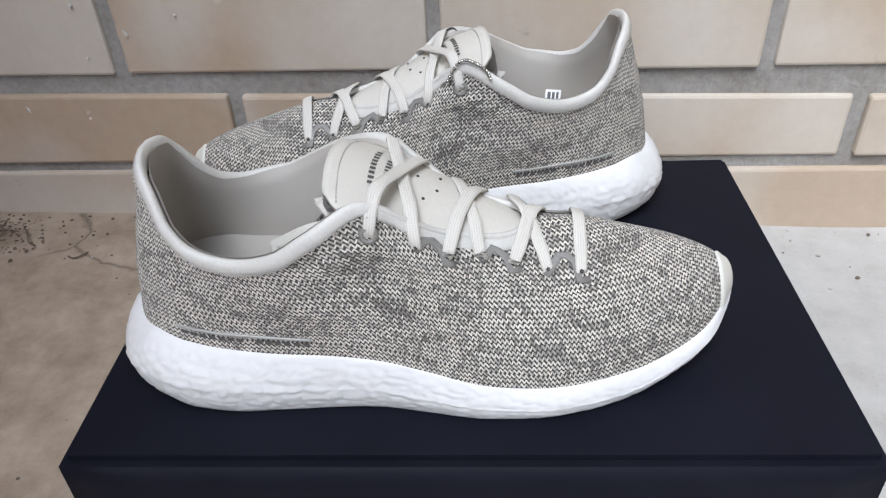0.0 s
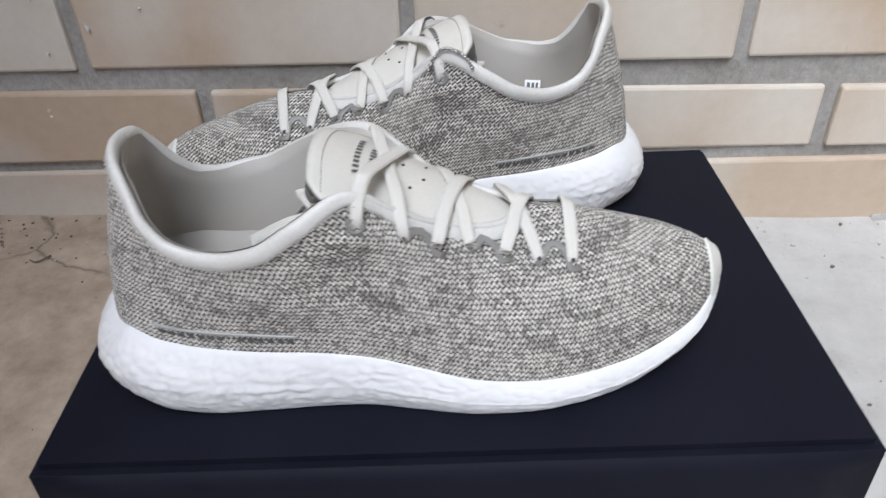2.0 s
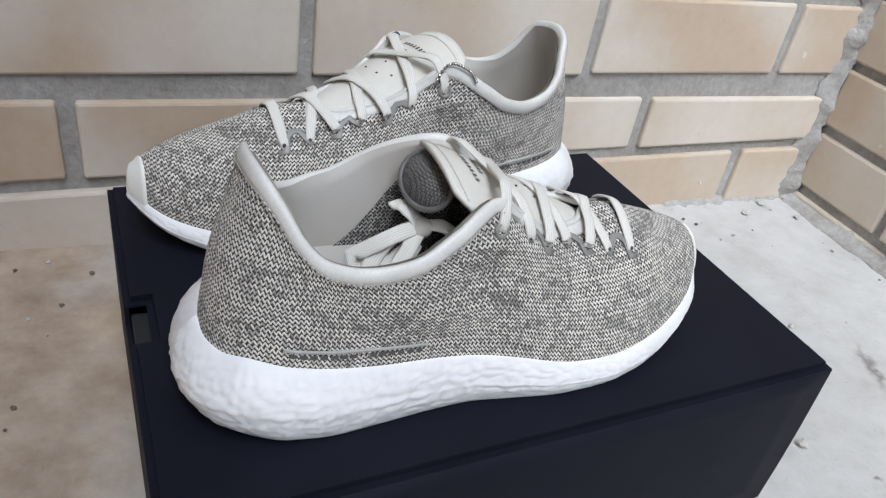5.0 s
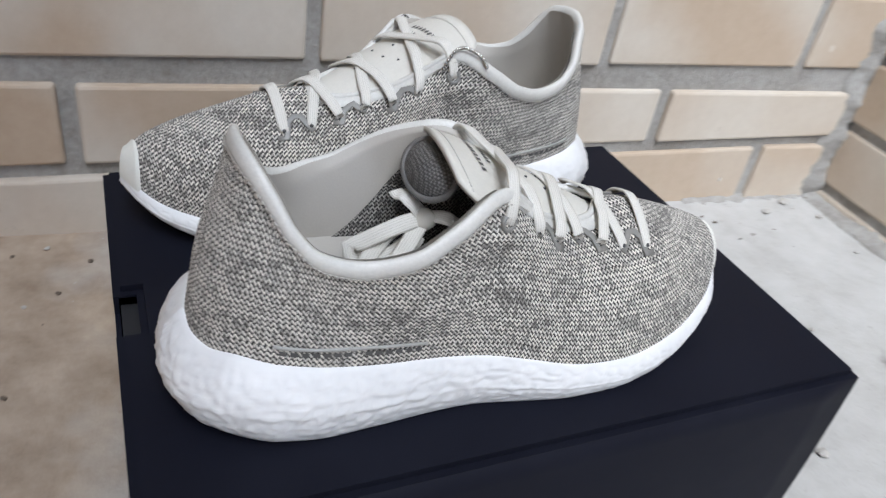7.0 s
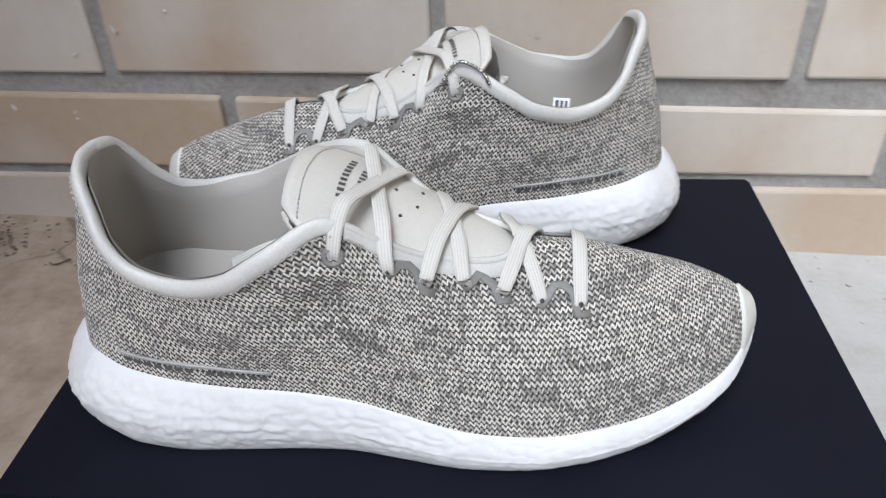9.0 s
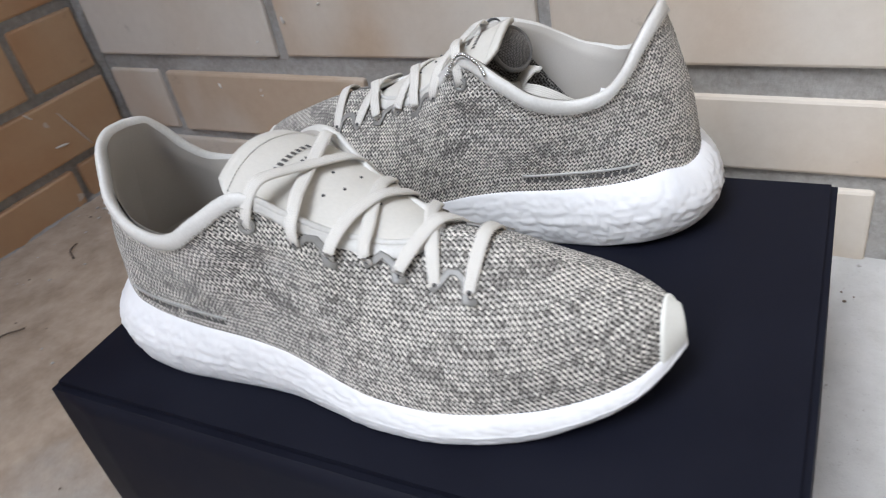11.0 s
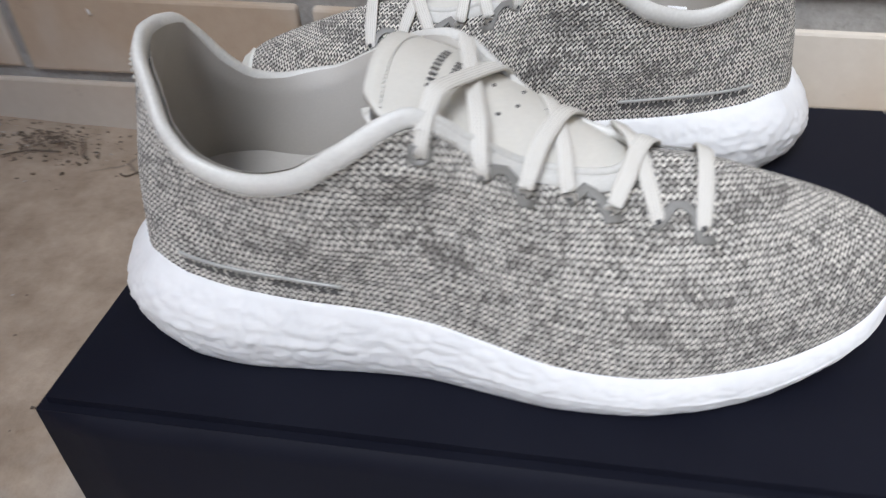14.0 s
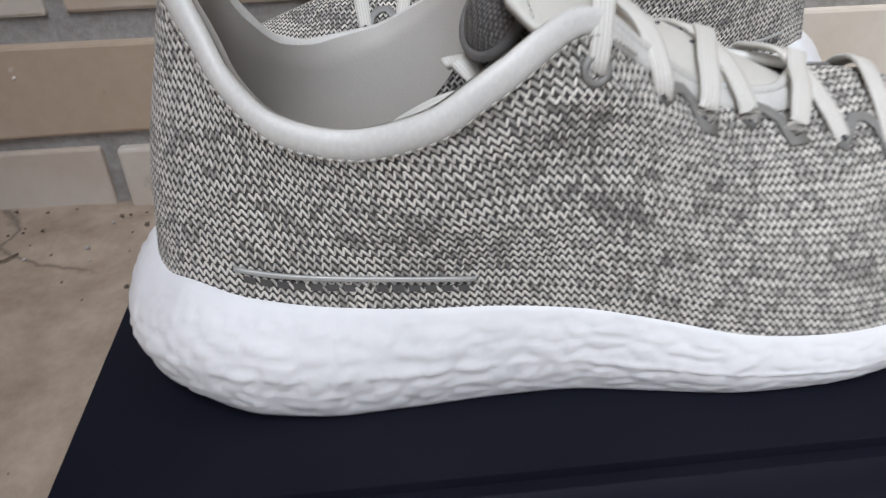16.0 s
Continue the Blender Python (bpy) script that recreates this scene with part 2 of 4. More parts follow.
def grid_mesh(rows, closed=False, uv=None):
    """A sheet of quads through rows of points; uv gives each point's place on the cloth."""
    bm = bmesh.new()
    vs = [[bm.verts.new(p) for p in r] for r in rows]
    layer = bm.loops.layers.uv.new("UVMap") if uv else None
    n = len(rows[0])
    for i in range(len(rows) - 1):
        for j in range(n if closed else n - 1):
            at = ((i, j), (i, (j + 1) % n), (i + 1, (j + 1) % n), (i + 1, j))
            quad = [vs[a][b] for a, b in at]
            f = bm.faces.new(quad)
            if layer:
                for loop, (a, b) in zip(f.loops, at):
                    loop[layer].uv = uv[a][b]
    return bm


def smooth_line(keys, values):
    """A smooth curve through keyed values (cubic, with finite-difference slopes)."""
    k, v = np.array(keys, float), np.array(values, float)
    d = np.diff(v) / np.diff(k)
    m = np.concatenate(([d[0]], np.where(d[:-1] * d[1:] > 0, 2 * d[:-1] * d[1:] / (d[:-1] + d[1:] + 1e-12), 0) if len(d) > 1 else [], [d[-1]]))

    def at(x):
        i = int(np.clip(np.searchsorted(k, x) - 1, 0, len(k) - 2))
        h = k[i + 1] - k[i]
        t = min(max((x - k[i]) / h, 0.0), 1.0)
        return ((2 * t**3 - 3 * t**2 + 1) * v[i] + (t**3 - 2 * t**2 + t) * h * m[i] + (-2 * t**3 + 3 * t**2) * v[i + 1] + (t**3 - t**2) * h * m[i + 1])
    return at


def tube(points, radius, sides=8, closed=False, flat=1.0, up=None):
    """A round or flattened tube along points."""
    pts = [Vector(p) for p in points]
    rows, n = [], len(pts)
    for i, p in enumerate(pts):
        a, b = (pts[i - 1], pts[(i + 1) % n]) if closed else (pts[max(i - 1, 0)], pts[min(i + 1, n - 1)])
        d = (b - a).normalized()
        ref = Vector(up[i]) if up else Vector((0, 0, 1))
        s = d.cross(ref)
        s = s.normalized() if s.length > 1e-6 else Vector((1, 0, 0))
        w = s.cross(d)
        rows.append([p + (s * math.cos(q) + w * math.sin(q) * flat) * (radius[i] if isinstance(radius, list) else radius) for q in [2 * math.pi * j / sides for j in range(sides)]])
    if closed:
        rows.append(rows[0])
    bm = grid_mesh(rows, closed=True)
    if not closed:
        for r in (0, len(rows) - 1):
            bm.verts.ensure_lookup_table()
            bm.faces.new([bm.verts[r * sides + j] for j in range(sides)])
    else:
        bmesh.ops.remove_doubles(bm, verts=bm.verts, dist=1e-6)
    return bm


def ribbon(points, ups, width, thick, seed=0):
    """A flat tape with rounded edges along points, facing ups; mapped in metres."""
    pts, rows, uvs, run = [Vector(p) for p in points], [], [], 0.0
    prof = [(-0.5, 0), (-0.46, 0.5), (-0.2, 0.62), (0, 0.55), (0.2, 0.62), (0.46, 0.5), (0.5, 0), (0.46, -0.5), (0, -0.5), (-0.46, -0.5)]
    for i, p in enumerate(pts):
        a, b = pts[max(i - 1, 0)], pts[min(i + 1, len(pts) - 1)]
        d = (b - a).normalized()
        s = d.cross(Vector(ups[i])).normalized()
        w = s.cross(d)
        run += (p - pts[i - 1]).length if i else 0
        wide = width[i] if isinstance(width, list) else width
        rows.append([p + s * x * wide + w * y * thick for x, y in prof])
        uvs.append([(run + seed, x * wide) for x, y in prof])
    bm = grid_mesh(rows, closed=True, uv=uvs)
    bm.verts.ensure_lookup_table()
    for r in (0, len(rows) - 1):
        bm.faces.new([bm.verts[r * len(prof) + j] for j in range(len(prof))])
    return bm


def lump(radius, seed, squash=0.6):
    """A small uneven stone."""
    bm = bmesh.new()
    bmesh.ops.create_icosphere(bm, subdivisions=1, radius=radius)
    for v in bm.verts:
        v.co *= 0.7 + 0.6 * noise.noise(v.co / radius * 1.3 + Vector((seed * 3.7, 0, 0))) + 0.25
        v.co.z *= squash
    return bm


# ---- the corner: floor, walls, ceiling ----
LEFT, RIGHT, BACK, FRONT, TOP = -0.528, 0.572, 0.67, -1.3, 2.55

nx, ny = 64, 104
rows = [[(LEFT - 0.1 + i * 0.0203, FRONT - 0.05 + j * 0.02, 0.0025 * noise.noise((i * 0.11, j * 0.11, 3.0)) + 0.001 * noise.noise((i * 0.5, j * 0.5, 8.0)) - 0.0015) for i in range(nx)] for j in range(ny)]
floor = tagged(part("floor", grid_mesh(rows), CONCRETE, smooth=True), "bare grey-brown concrete floor with dust, specks and cracks", "floor", kind="structure")
base = tagged(part("floor_base", box_mesh((LEFT - 0.3, FRONT - 0.2, -0.15), (RIGHT + 0.3, BACK + 0.2, -0.012)), CONCRETE), "concrete slab under the floor", "floor", kind="structure")


def wall(name, lo, hi, label):
    return tagged(part(name, box_mesh(lo, hi), MORTAR), label, "wall", kind="structure")


GAP = 0.005
wall_north = wall("wall_north", (LEFT - 0.2, BACK + GAP, -0.1), (RIGHT + 0.2, BACK + 0.2, TOP), "wall of beige bricks with wide grey mortar joints")
wall_west = wall("wall_west", (LEFT - 0.2, FRONT, -0.1), (LEFT - GAP, BACK + GAP - 0.001, TOP), "side wall of tan bricks with grey mortar joints")
wall_east = wall("wall_east", (RIGHT + GAP, FRONT, -0.1), (RIGHT + 0.2, BACK + GAP - 0.001, TOP), "side wall of light beige bricks with grey mortar joints")
# Unseen parapet behind the camera, added to close the front for bounced light.
parapet = tagged(part("wall_south", box_mesh((LEFT - 0.2, FRONT - 0.12, -0.1), (RIGHT + 0.2, FRONT - 0.001, 0.65)), PLASTER), "low plastered parapet", "wall", kind="structure")


# ---- the shoe box ----
def shoe_box():
    L, W, H, R = 0.354, 0.254, 0.12, 0.0025
    thing = new("shoe_box")
    thing.matrix_world = pose(0.0455, 0.4355, 0.0, 0, 0, 3.6)
    tagged(thing, "closed dark navy cardboard shoe box lying on the floor", "box")
    part("base", box_mesh((-L / 2 + 0.003, -W / 2 + 0.003, 0.001), (L / 2 - 0.003, W / 2 - 0.003, 0.030), 0.0012), CARD, thing)
    # the lid: a top sheet with a finger notch at one short side, and four skirts
    z0, z1 = 0.006, H
    n0, n1, nd = -0.0175, 0.0115, 0.0105
    bm = bmesh.new()
    outline = [(-L / 2, -W / 2), (L / 2, -W / 2), (L / 2, W / 2), (-L / 2, W / 2), (-L / 2, n1), (-L / 2 + nd, n1), (-L / 2 + nd, n0), (-L / 2, n0)]
    f = bm.faces.new([bm.verts.new((x, y, z1)) for x, y in outline])
    out = bmesh.ops.extrude_face_region(bm, geom=[f])
    for v in out["geom"]:
        if isinstance(v, bmesh.types.BMVert):
            v.co.z -= 0.0045
    bmesh.ops.bevel(bm, geom=[e for e in bm.edges if all(abs(v.co.z - z1) < 1e-6 for v in e.verts)], offset=0.0034, segments=4, affect="EDGES")
    part("lid", bm, CARD, thing)
    flare = 0.0035
    for name, a, b, off in (("front_flap", (-L / 2, -W / 2), (L / 2, -W / 2), (0, -1)), ("back_flap", (L / 2, W / 2), (-L / 2, W / 2), (0, 1)), ("side_flap", (L / 2, -W / 2), (L / 2, W / 2), (1, 0))):
        rows = []
        for i in range(9):
            q = i / 8
            bow = flare * math.sin(q * math.pi * 0.75)
            rows.append([(a[0] + (b[0] - a[0]) * s + off[0] * bow * (0.35 + 0.65 * math.sin(math.pi * s)), a[1] + (b[1] - a[1]) * s + off[1] * bow * (0.35 + 0.65 * math.sin(math.pi * s)), z1 - 0.0038 - (z1 - z0 - 0.004) * q) for s in [j / 16 for j in range(17)]])
        ob = part(name, grid_mesh(rows), CARD, thing, smooth=True)
        ob.modifiers.new("thickness", "SOLIDIFY")
        ob.modifiers["thickness"].thickness, ob.modifiers["thickness"].offset = 0.002, 1.0
    # the short side with the notch: two cheeks and a strip under it
    part("side_flap", box_mesh((-L / 2, n1, z0), (-L / 2 + 0.0025, W / 2 - 0.001, z1 - 0.0046), 0.0006), CARD, thing)
    part("side_flap", box_mesh((-L / 2, -W / 2 + 0.001, z0), (-L / 2 + 0.0025, n0, z1 - 0.0046), 0.0006), CARD, thing)
    part("side_flap", box_mesh((-L / 2, n0, z0), (-L / 2 + 0.0025, n1, z1 - 0.014), 0.0004), CARD, thing)
    # A dark block fills the notch; its colour stands for the shade inside.
    part("notch_inside", box_mesh((-L / 2 + 0.003, n0 - 0.004, z1 - 0.03), (-L / 2 + nd + 0.01, n1 + 0.004, z1 - 0.012)), NOTCH_SHADE, thing, "dark inside of the finger notch")
    return thing


shoe_box()


# ---- the shoes ----
# Along the shoe a runs from the heel's back (0) to the toe's tip (1).
A_LOW = (0, 0.02, 0.06, 0.1, 0.15, 0.22, 0.3, 0.38, 0.45, 0.52, 0.6, 0.68, 0.75, 0.82, 0.88, 0.93, 0.97, 1)
LOW_X = smooth_line(A_LOW, (-0.1016, -0.1007, -0.095, -0.085, -0.0695, -0.0513, -0.0302, -0.0067, 0.0145, 0.0357, 0.06, 0.084, 0.1056, 0.1283, 0.147, 0.1609, 0.1698, 0.1753))
LOW_N = smooth_line(A_LOW, (-0.0085, -0.017, -0.0286, -0.0376, -0.0436, -0.0451, -0.0446, -0.0432, -0.0425, -0.0445, -0.0467, -0.0445, -0.0382, -0.028, -0.0167, -0.0058, 0.0058, 0.0165))
LOW_F = smooth_line(A_LOW, (-0.0085, 0.0011, 0.0189, 0.0272, 0.0321, 0.0321, 0.0312, 0.0307, 0.0305, 0.0366, 0.0458, 0.0487, 0.0495, 0.0475, 0.044, 0.0377, 0.029, 0.0165))
LOW_Z = smooth_line(A_LOW, (0.039, 0.0371, 0.0362, 0.0384, 0.0362, 0.0337, 0.0314, 0.0301, 0.0276, 0.0239, 0.0187, 0.0157, 0.014, 0.0138, 0.0161, 0.0197, 0.0244, 0.0287))
A_TOP = (0, 0.03, 0.06, 0.1, 0.15, 0.22, 0.3, 0.37, 0.42, 0.48, 0.54, 0.6, 0.68, 0.715, 0.75, 0.81, 0.88, 0.96, 1)
TOP_X = smooth_line(A_TOP, (-0.0812, -0.0802, -0.0772, -0.0717, -0.0658, -0.0559, -0.0407, -0.0232, -0.0088, 0.0114, 0.0281, 0.0442, 0.0715, 0.0816, 0.0955, 0.1157, 0.1371, 0.1606, 0.1717))
TOP_N = smooth_line(A_TOP, (-0.0048, -0.0146, -0.0239, -0.0311, -0.0382, -0.0415, -0.0431, -0.0458, -0.0431, -0.0333, -0.0262, -0.0179, -0.0064, 0.0038, 0.0053, 0.0092, 0.0145, 0.0194, 0.0221))
TOP_F = smooth_line(A_TOP, (-0.0048, 0.005, 0.0112, 0.0168, 0.0245, 0.0334, 0.0395, 0.0416, 0.0376, 0.0297, 0.0244, 0.0201, 0.0133, 0.0038, 0.0053, 0.0092, 0.0145, 0.0194, 0.0221))
TOP_Z = smooth_line(A_TOP, (0.1143, 0.1152, 0.1128, 0.1052, 0.0950, 0.0849, 0.0812, 0.0856, 0.0941, 0.1038, 0.0924, 0.0803, 0.0726, 0.0747, 0.0732, 0.0671, 0.0586, 0.0487, 0.0405))
TOP_FZ = smooth_line(A_TOP, (0.1143, 0.1113, 0.1035, 0.0915, 0.0820, 0.0779, 0.0787, 0.0858, 0.0942, 0.1008, 0.091, 0.0805, 0.0739, 0.0747, 0.0732, 0.0671, 0.0586, 0.0487, 0.0405))
A_ROUND = (0, 0.2, 0.4, 0.6, 0.8, 1)
ROUND = smooth_line(A_ROUND, (0.4025, 0.2978, 0.3765, 0.5363, 0.7627, 0.8747))
BULGE = smooth_line(A_ROUND, (-0.0002, -0.0003, -0.0004, -0.0008, -0.0005, -0.0001))
LEDGE = smooth_line((0, 0.06, 0.15, 0.3, 0.45, 0.6, 0.75, 0.9, 1), (0.0113, 0.0123, 0.0105, 0.0063, 0.004, 0.004, 0.0048, 0.0039, 0.0009))
FLOOR_Z = smooth_line((0, 0.03, 0.07, 0.14, 0.25, 0.78, 0.88, 0.95, 1), (0.0048, 0.004, 0.0041, 0.0035, 0.0004, 0.0002, 0.0059, 0.0139, 0.0214))


def skin(a, side, v):
    """A point of the upper: a along it, side -1 near or 1 far, v from the sole (0) to the top edge (1)."""
    k = ROUND(a)
    h = (1 - k) * v + k * (1 - math.cos(v * math.pi / 2))
    g = (1 - k) * v + k * math.sin(v * math.pi / 2)
    ly, ty, tz = (LOW_N(a), TOP_N(a), TOP_Z(a)) if side < 0 else (LOW_F(a), TOP_F(a), TOP_FZ(a))
    return Vector((LOW_X(a) + (TOP_X(a) - LOW_X(a)) * h, ly + (ty - ly) * h + side * BULGE(a) * math.sin(math.pi * v), LOW_Z(a) + (tz - LOW_Z(a)) * g))


def skin_normal(a, side, v):
    e = 0.004
    da = skin(min(a + e, 1), side, v) - skin(max(a - e, 0), side, v)
    dv = skin(a, side, min(v + e, 1)) - skin(a, side, max(v - e, 0))
    n = da.cross(dv) * (1 if side < 0 else -1)
    if n.length < 1e-9:
        return Vector((1 if a > 0.5 else -1, 0, 0.2)).normalized()
    n = n.normalized()
    return n


def on_skin(a, side, v, off=0.0):
    return skin(a, side, v) + skin_normal(a, side, v) * off


def crease(a, side, v):
    """Small dents and folds of the soft upper; none at its edges."""
    d = -0.0030 * math.exp(-((a - 0.46) / 0.055) ** 2 - ((v - 0.50) / 0.13) ** 2) + 0.0016 * math.exp(-((a - 0.50) / 0.075) ** 2 - ((v - 0.70) / 0.07) ** 2)
    d += 0.0011 * math.exp(-((a - 0.37) / 0.05) ** 2 - ((v - 0.42) / 0.2) ** 2)
    d += 0.0010 * noise.noise(skin(a, side, v) * 38 + Vector((side, 0, 0)))
    return d * math.sin(math.pi * v) * min(1, (1 - a) * 8)


def nearest(x, y, z, side):
    """The place (a, v) on the upper nearest to a point."""
    p, a, v, step = Vector((x, y, z)), 0.6, 0.85, 0.12
    while step > 0.0015:
        tries = [((skin(min(max(a + i * step, 0), 1), side, min(max(v + j * step, 0), 1)) - p).length, a + i * step, v + j * step) for i in (-1, 0, 1) for j in (-1, 0, 1)]
        best = min(tries)
        if (best[1], best[2]) == (a, v):
            step /= 2
        a, v = min(max(best[1], 0), 1), min(max(best[2], 0), 1)
    return a, v


def rim(n, lo=0.0, hi=1.0):
    """Stations round the shoe: near side from hi to lo, then the far side back to hi."""
    s = [lo + (hi - lo) * (0.5 - 0.5 * math.cos(math.pi * i / n)) for i in range(n + 1)]
    return [(a, -1) for a in reversed(s)] + [(a, 1) for a in (s[1:] if lo == 0 else s)]


EYES = [(0.0155, -0.035, 0.091), (0.0325, -0.030, 0.0815), (0.045, -0.027, 0.0745), (0.0585, -0.0205, 0.0695), (0.0715, -0.0185, 0.065), (0.087, -0.018, 0.0625), (0.101, -0.016, 0.060)]


def running_shoe(name, label, m, mirrored):
    thing = new(name)
    thing.matrix_world = m
    tagged(thing, label, "shoe", group="pair of running shoes")
    flip = Matrix.Diagonal((-1, 1, 1, 1)) if mirrored else Matrix.Identity(4)

    def add(name, bm, mat, parent=None, label="", smooth=True):
        bm.transform(flip)
        if mirrored:
            bmesh.ops.reverse_faces(bm, faces=bm.faces[:])
        return part(name, bm, mat, parent or thing, label, smooth)

    # upper
    st, vs = rim(80), [j / 30 for j in range(31)]
    rows, uvs, run, prev = [], [], 0.0, None
    for a, side in st:
        mid = skin(a, side, 0.35)
        run += (mid - prev).length if prev else 0
        prev = mid
        col = [on_skin(a, side, v, crease(a, side, v)) for v in vs]
        up, ln = [], 0.0
        for i, p in enumerate(col):
            ln += (p - col[i - 1]).length if i else 0
            up.append((run, ln))
        rows.append(col), uvs.append(up)
    bm = grid_mesh(rows, uv=uvs)
    bmesh.ops.remove_doubles(bm, verts=bm.verts, dist=1e-5)
    add("upper", bm, KNIT, label="grey and cream melange knitted upper")

    # sole: a ring of foam beads round the upper's lower edge
    n = 340
    st = rim(n)[:-1]
    plan = [Vector((LOW_X(a), LOW_N(a) if s < 0 else LOW_F(a), 0)) for a, s in st]
    rows = []
    prof = [(-0.0045, 1.0, 0.0), (-0.0006, 1.0, 0.0)]
    prof += [(None, 0.985 - 0.97 * k / 30, min(1.0, k / 4, (30 - k) / 3)) for k in range(31)]
    prof += [(-0.0050, 0.0, 0.0), (-0.02, 0.0, 0.0)]

    def foam_out(a, q):
        """How far the foam stands out from the upper at the height q of the sole."""
        u, tuck = 1 - q, 0.003 + 0.007 * max(0.0, 1 - a / 0.15)
        seam = max(0.0, 1 - abs(q - 0.47) / 0.045)
        return LEDGE(a) * math.sin(math.pi / 2 * min(u / 0.55, 1)) ** 0.8 - tuck * max(0.0, (u - 0.55) / 0.45) ** 2.5 + 0.0005 * seam
    # evened plan normals
    nor = []
    for i in range(len(plan)):
        d = plan[(i + 5) % len(plan)] - plan[i - 5]
        nor.append(Vector((-d.y, d.x, 0)).normalized())
    if nor[0].x < 0:
        nor = [-q for q in nor]
    for i, (a, s) in enumerate(st):
        col = []
        zt, zb = LOW_Z(a) + 0.0015, FLOOR_Z(a)
        for off, q, bead in prof:
            p = plan[i] + nor[i] * (foam_out(a, q) if off is None else off)
            p.z = zb + (zt - zb) * q
            if bead:
                warp = Vector((noise.noise(p * 90), noise.noise(p * 90 + Vector((7, 0, 0))), noise.noise(p * 90 + Vector((0, 9, 0))))) * 0.35
                w = noise.voronoi(Vector((p.x * 150, p.y * 150, p.z * 200)) + warp)[0]
                dome = min(1.0, (w[1] - w[0]) * 3.4)
                p += nor[i] * bead * min(1.0, (zt - zb) / 0.026) * 0.00085 * (dome ** 0.6 - 0.75 + 0.5 * noise.noise(p * 140))
            col.append(p)
        rows.append(col)
    rows.append(rows[0])
    bm = grid_mesh(rows)
    bmesh.ops.remove_doubles(bm, verts=bm.verts, dist=1e-6)
    bmesh.ops.holes_fill(bm, edges=[e for e in bm.edges if e.is_boundary], sides=0)
    add("sole", bm, FOAM, label="white foam sole of fused pebbly beads")

    # toe cap
    vs_ = [j / 12 for j in range(13)]
    rows = []
    for s, q in [(-1, i / 10) for i in range(10, -1, -1)] + [(1, i / 10) for i in range(1, 11)]:
        rows.append([on_skin(1 - q * 0.036 * (1 - 0.45 * v * v), s, v, (0.0011 if q < 0.99 else -0.0004)) for v in vs_])
    bm = grid_mesh(rows)
    add("toe_cap", bm, RUBBER, label="pale rubber toe cap")

    # collar: padded rim, seam, and lining inside
    rimline = rim(70, 0.0, 0.60)
    fold = [(0.0068, -0.0003), (0.0066, 0.0008), (0.0058, 0.0014), (0.0040, 0.0019), (0.0020, 0.0019), (0.0006, 0.0012), (0.0, 0.0), (0.0004, -0.0014), (0.0018, -0.0027), (0.0040, -0.0036), (0.0066, -0.0040)]

    def down(a, s, d):
        """The height v on the upper that lies d below its top edge."""
        return 1.0 - d / (skin(a, s, 1.0) - skin(a, s, 0.8)).length * 0.2
    rows = []
    for a, s in rimline:
        slim = 1.0 - 0.45 * min(1, max(0, (a - 0.44) / 0.12))
        rows.append([on_skin(a, s, down(a, s, d * slim), o * slim * (1 + 0.10 * noise.noise((a * 30, s, d * 400)))) + Vector((0, 0, 0.0012 * slim if d < 0.001 else 0)) for d, o in fold])
    add("collar_rim", grid_mesh(rows), PIPING, label="light grey satin band folded over the ankle opening")
    seam = [(a, s) for a, s in rim(150, 0.0, 0.52)]
    bm = bmesh.new()
    for i in range(0, len(seam) - 1, 2):
        p, q = (on_skin(*seam[i], down(*seam[i], 0.0060), 0.0016), on_skin(*seam[i + 1], down(*seam[i + 1], 0.0060), 0.0016))
        if (p - q).length < 1e-5:
            continue
        t = tube([p, (p + q) / 2 + skin_normal(*seam[i], 0.93) * 0.0003, q], 0.00035, 5)
        me = bpy.data.meshes.new("stitch")
        t.to_mesh(me), t.free()
        bm.from_mesh(me)
        bpy.data.meshes.remove(me)
    tagged(add("seam", bm, LACE), kind="stuff")
    def edge_v(a):
        return 0.10 if a < 0.25 else min(0.80, 0.10 + 0.70 * (a - 0.25) / 0.20)
    rows = []
    for a, s in rim(60, 0.0, 0.62):
        rows.append([on_skin(a, s, 1.0 - (1.0 - edge_v(a)) * j / 16, -0.0035 - 0.0015 * min(1, j / 3)) for j in range(17)])
    add("lining", grid_mesh(rows), LINING, label="smooth grey lining round the heel")
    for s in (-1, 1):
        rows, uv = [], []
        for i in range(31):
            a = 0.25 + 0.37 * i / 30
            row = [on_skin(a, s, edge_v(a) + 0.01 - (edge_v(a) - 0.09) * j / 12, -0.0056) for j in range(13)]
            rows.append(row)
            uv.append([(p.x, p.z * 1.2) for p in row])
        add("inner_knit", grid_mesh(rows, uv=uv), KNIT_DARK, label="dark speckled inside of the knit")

    # footbed: grey heel pad and dark knitted front
    def inner(a, s, z):
        """The inside of the upper at the height z."""
        lo, hi = 0.0, 0.9
        for _ in range(12):
            v = (lo + hi) / 2
            lo, hi = (v, hi) if skin(a, s, v).z < z else (lo, v)
        return on_skin(a, s, v, -0.0052)

    def bed(a0, a1, z, mat, nm, lb):
        rows, uv = [], []
        for i in range(25):
            a = a0 + (a1 - a0) * i / 24
            n_, f_ = inner(a, -1, z + 0.006), inner(a, 1, z + 0.006)
            row = [n_.lerp(f_, j / 12) for j in range(13)]
            for j, p in enumerate(row):
                p.z = z + 0.006 * (abs(j - 6) / 6) ** 2.5 + 0.004 * max(0, 0.2 - a) * 5
            rows.append(row)
            uv.append([(p.x, p.y) for p in row])
        add(nm, grid_mesh(rows, uv=uv), mat, label=lb)
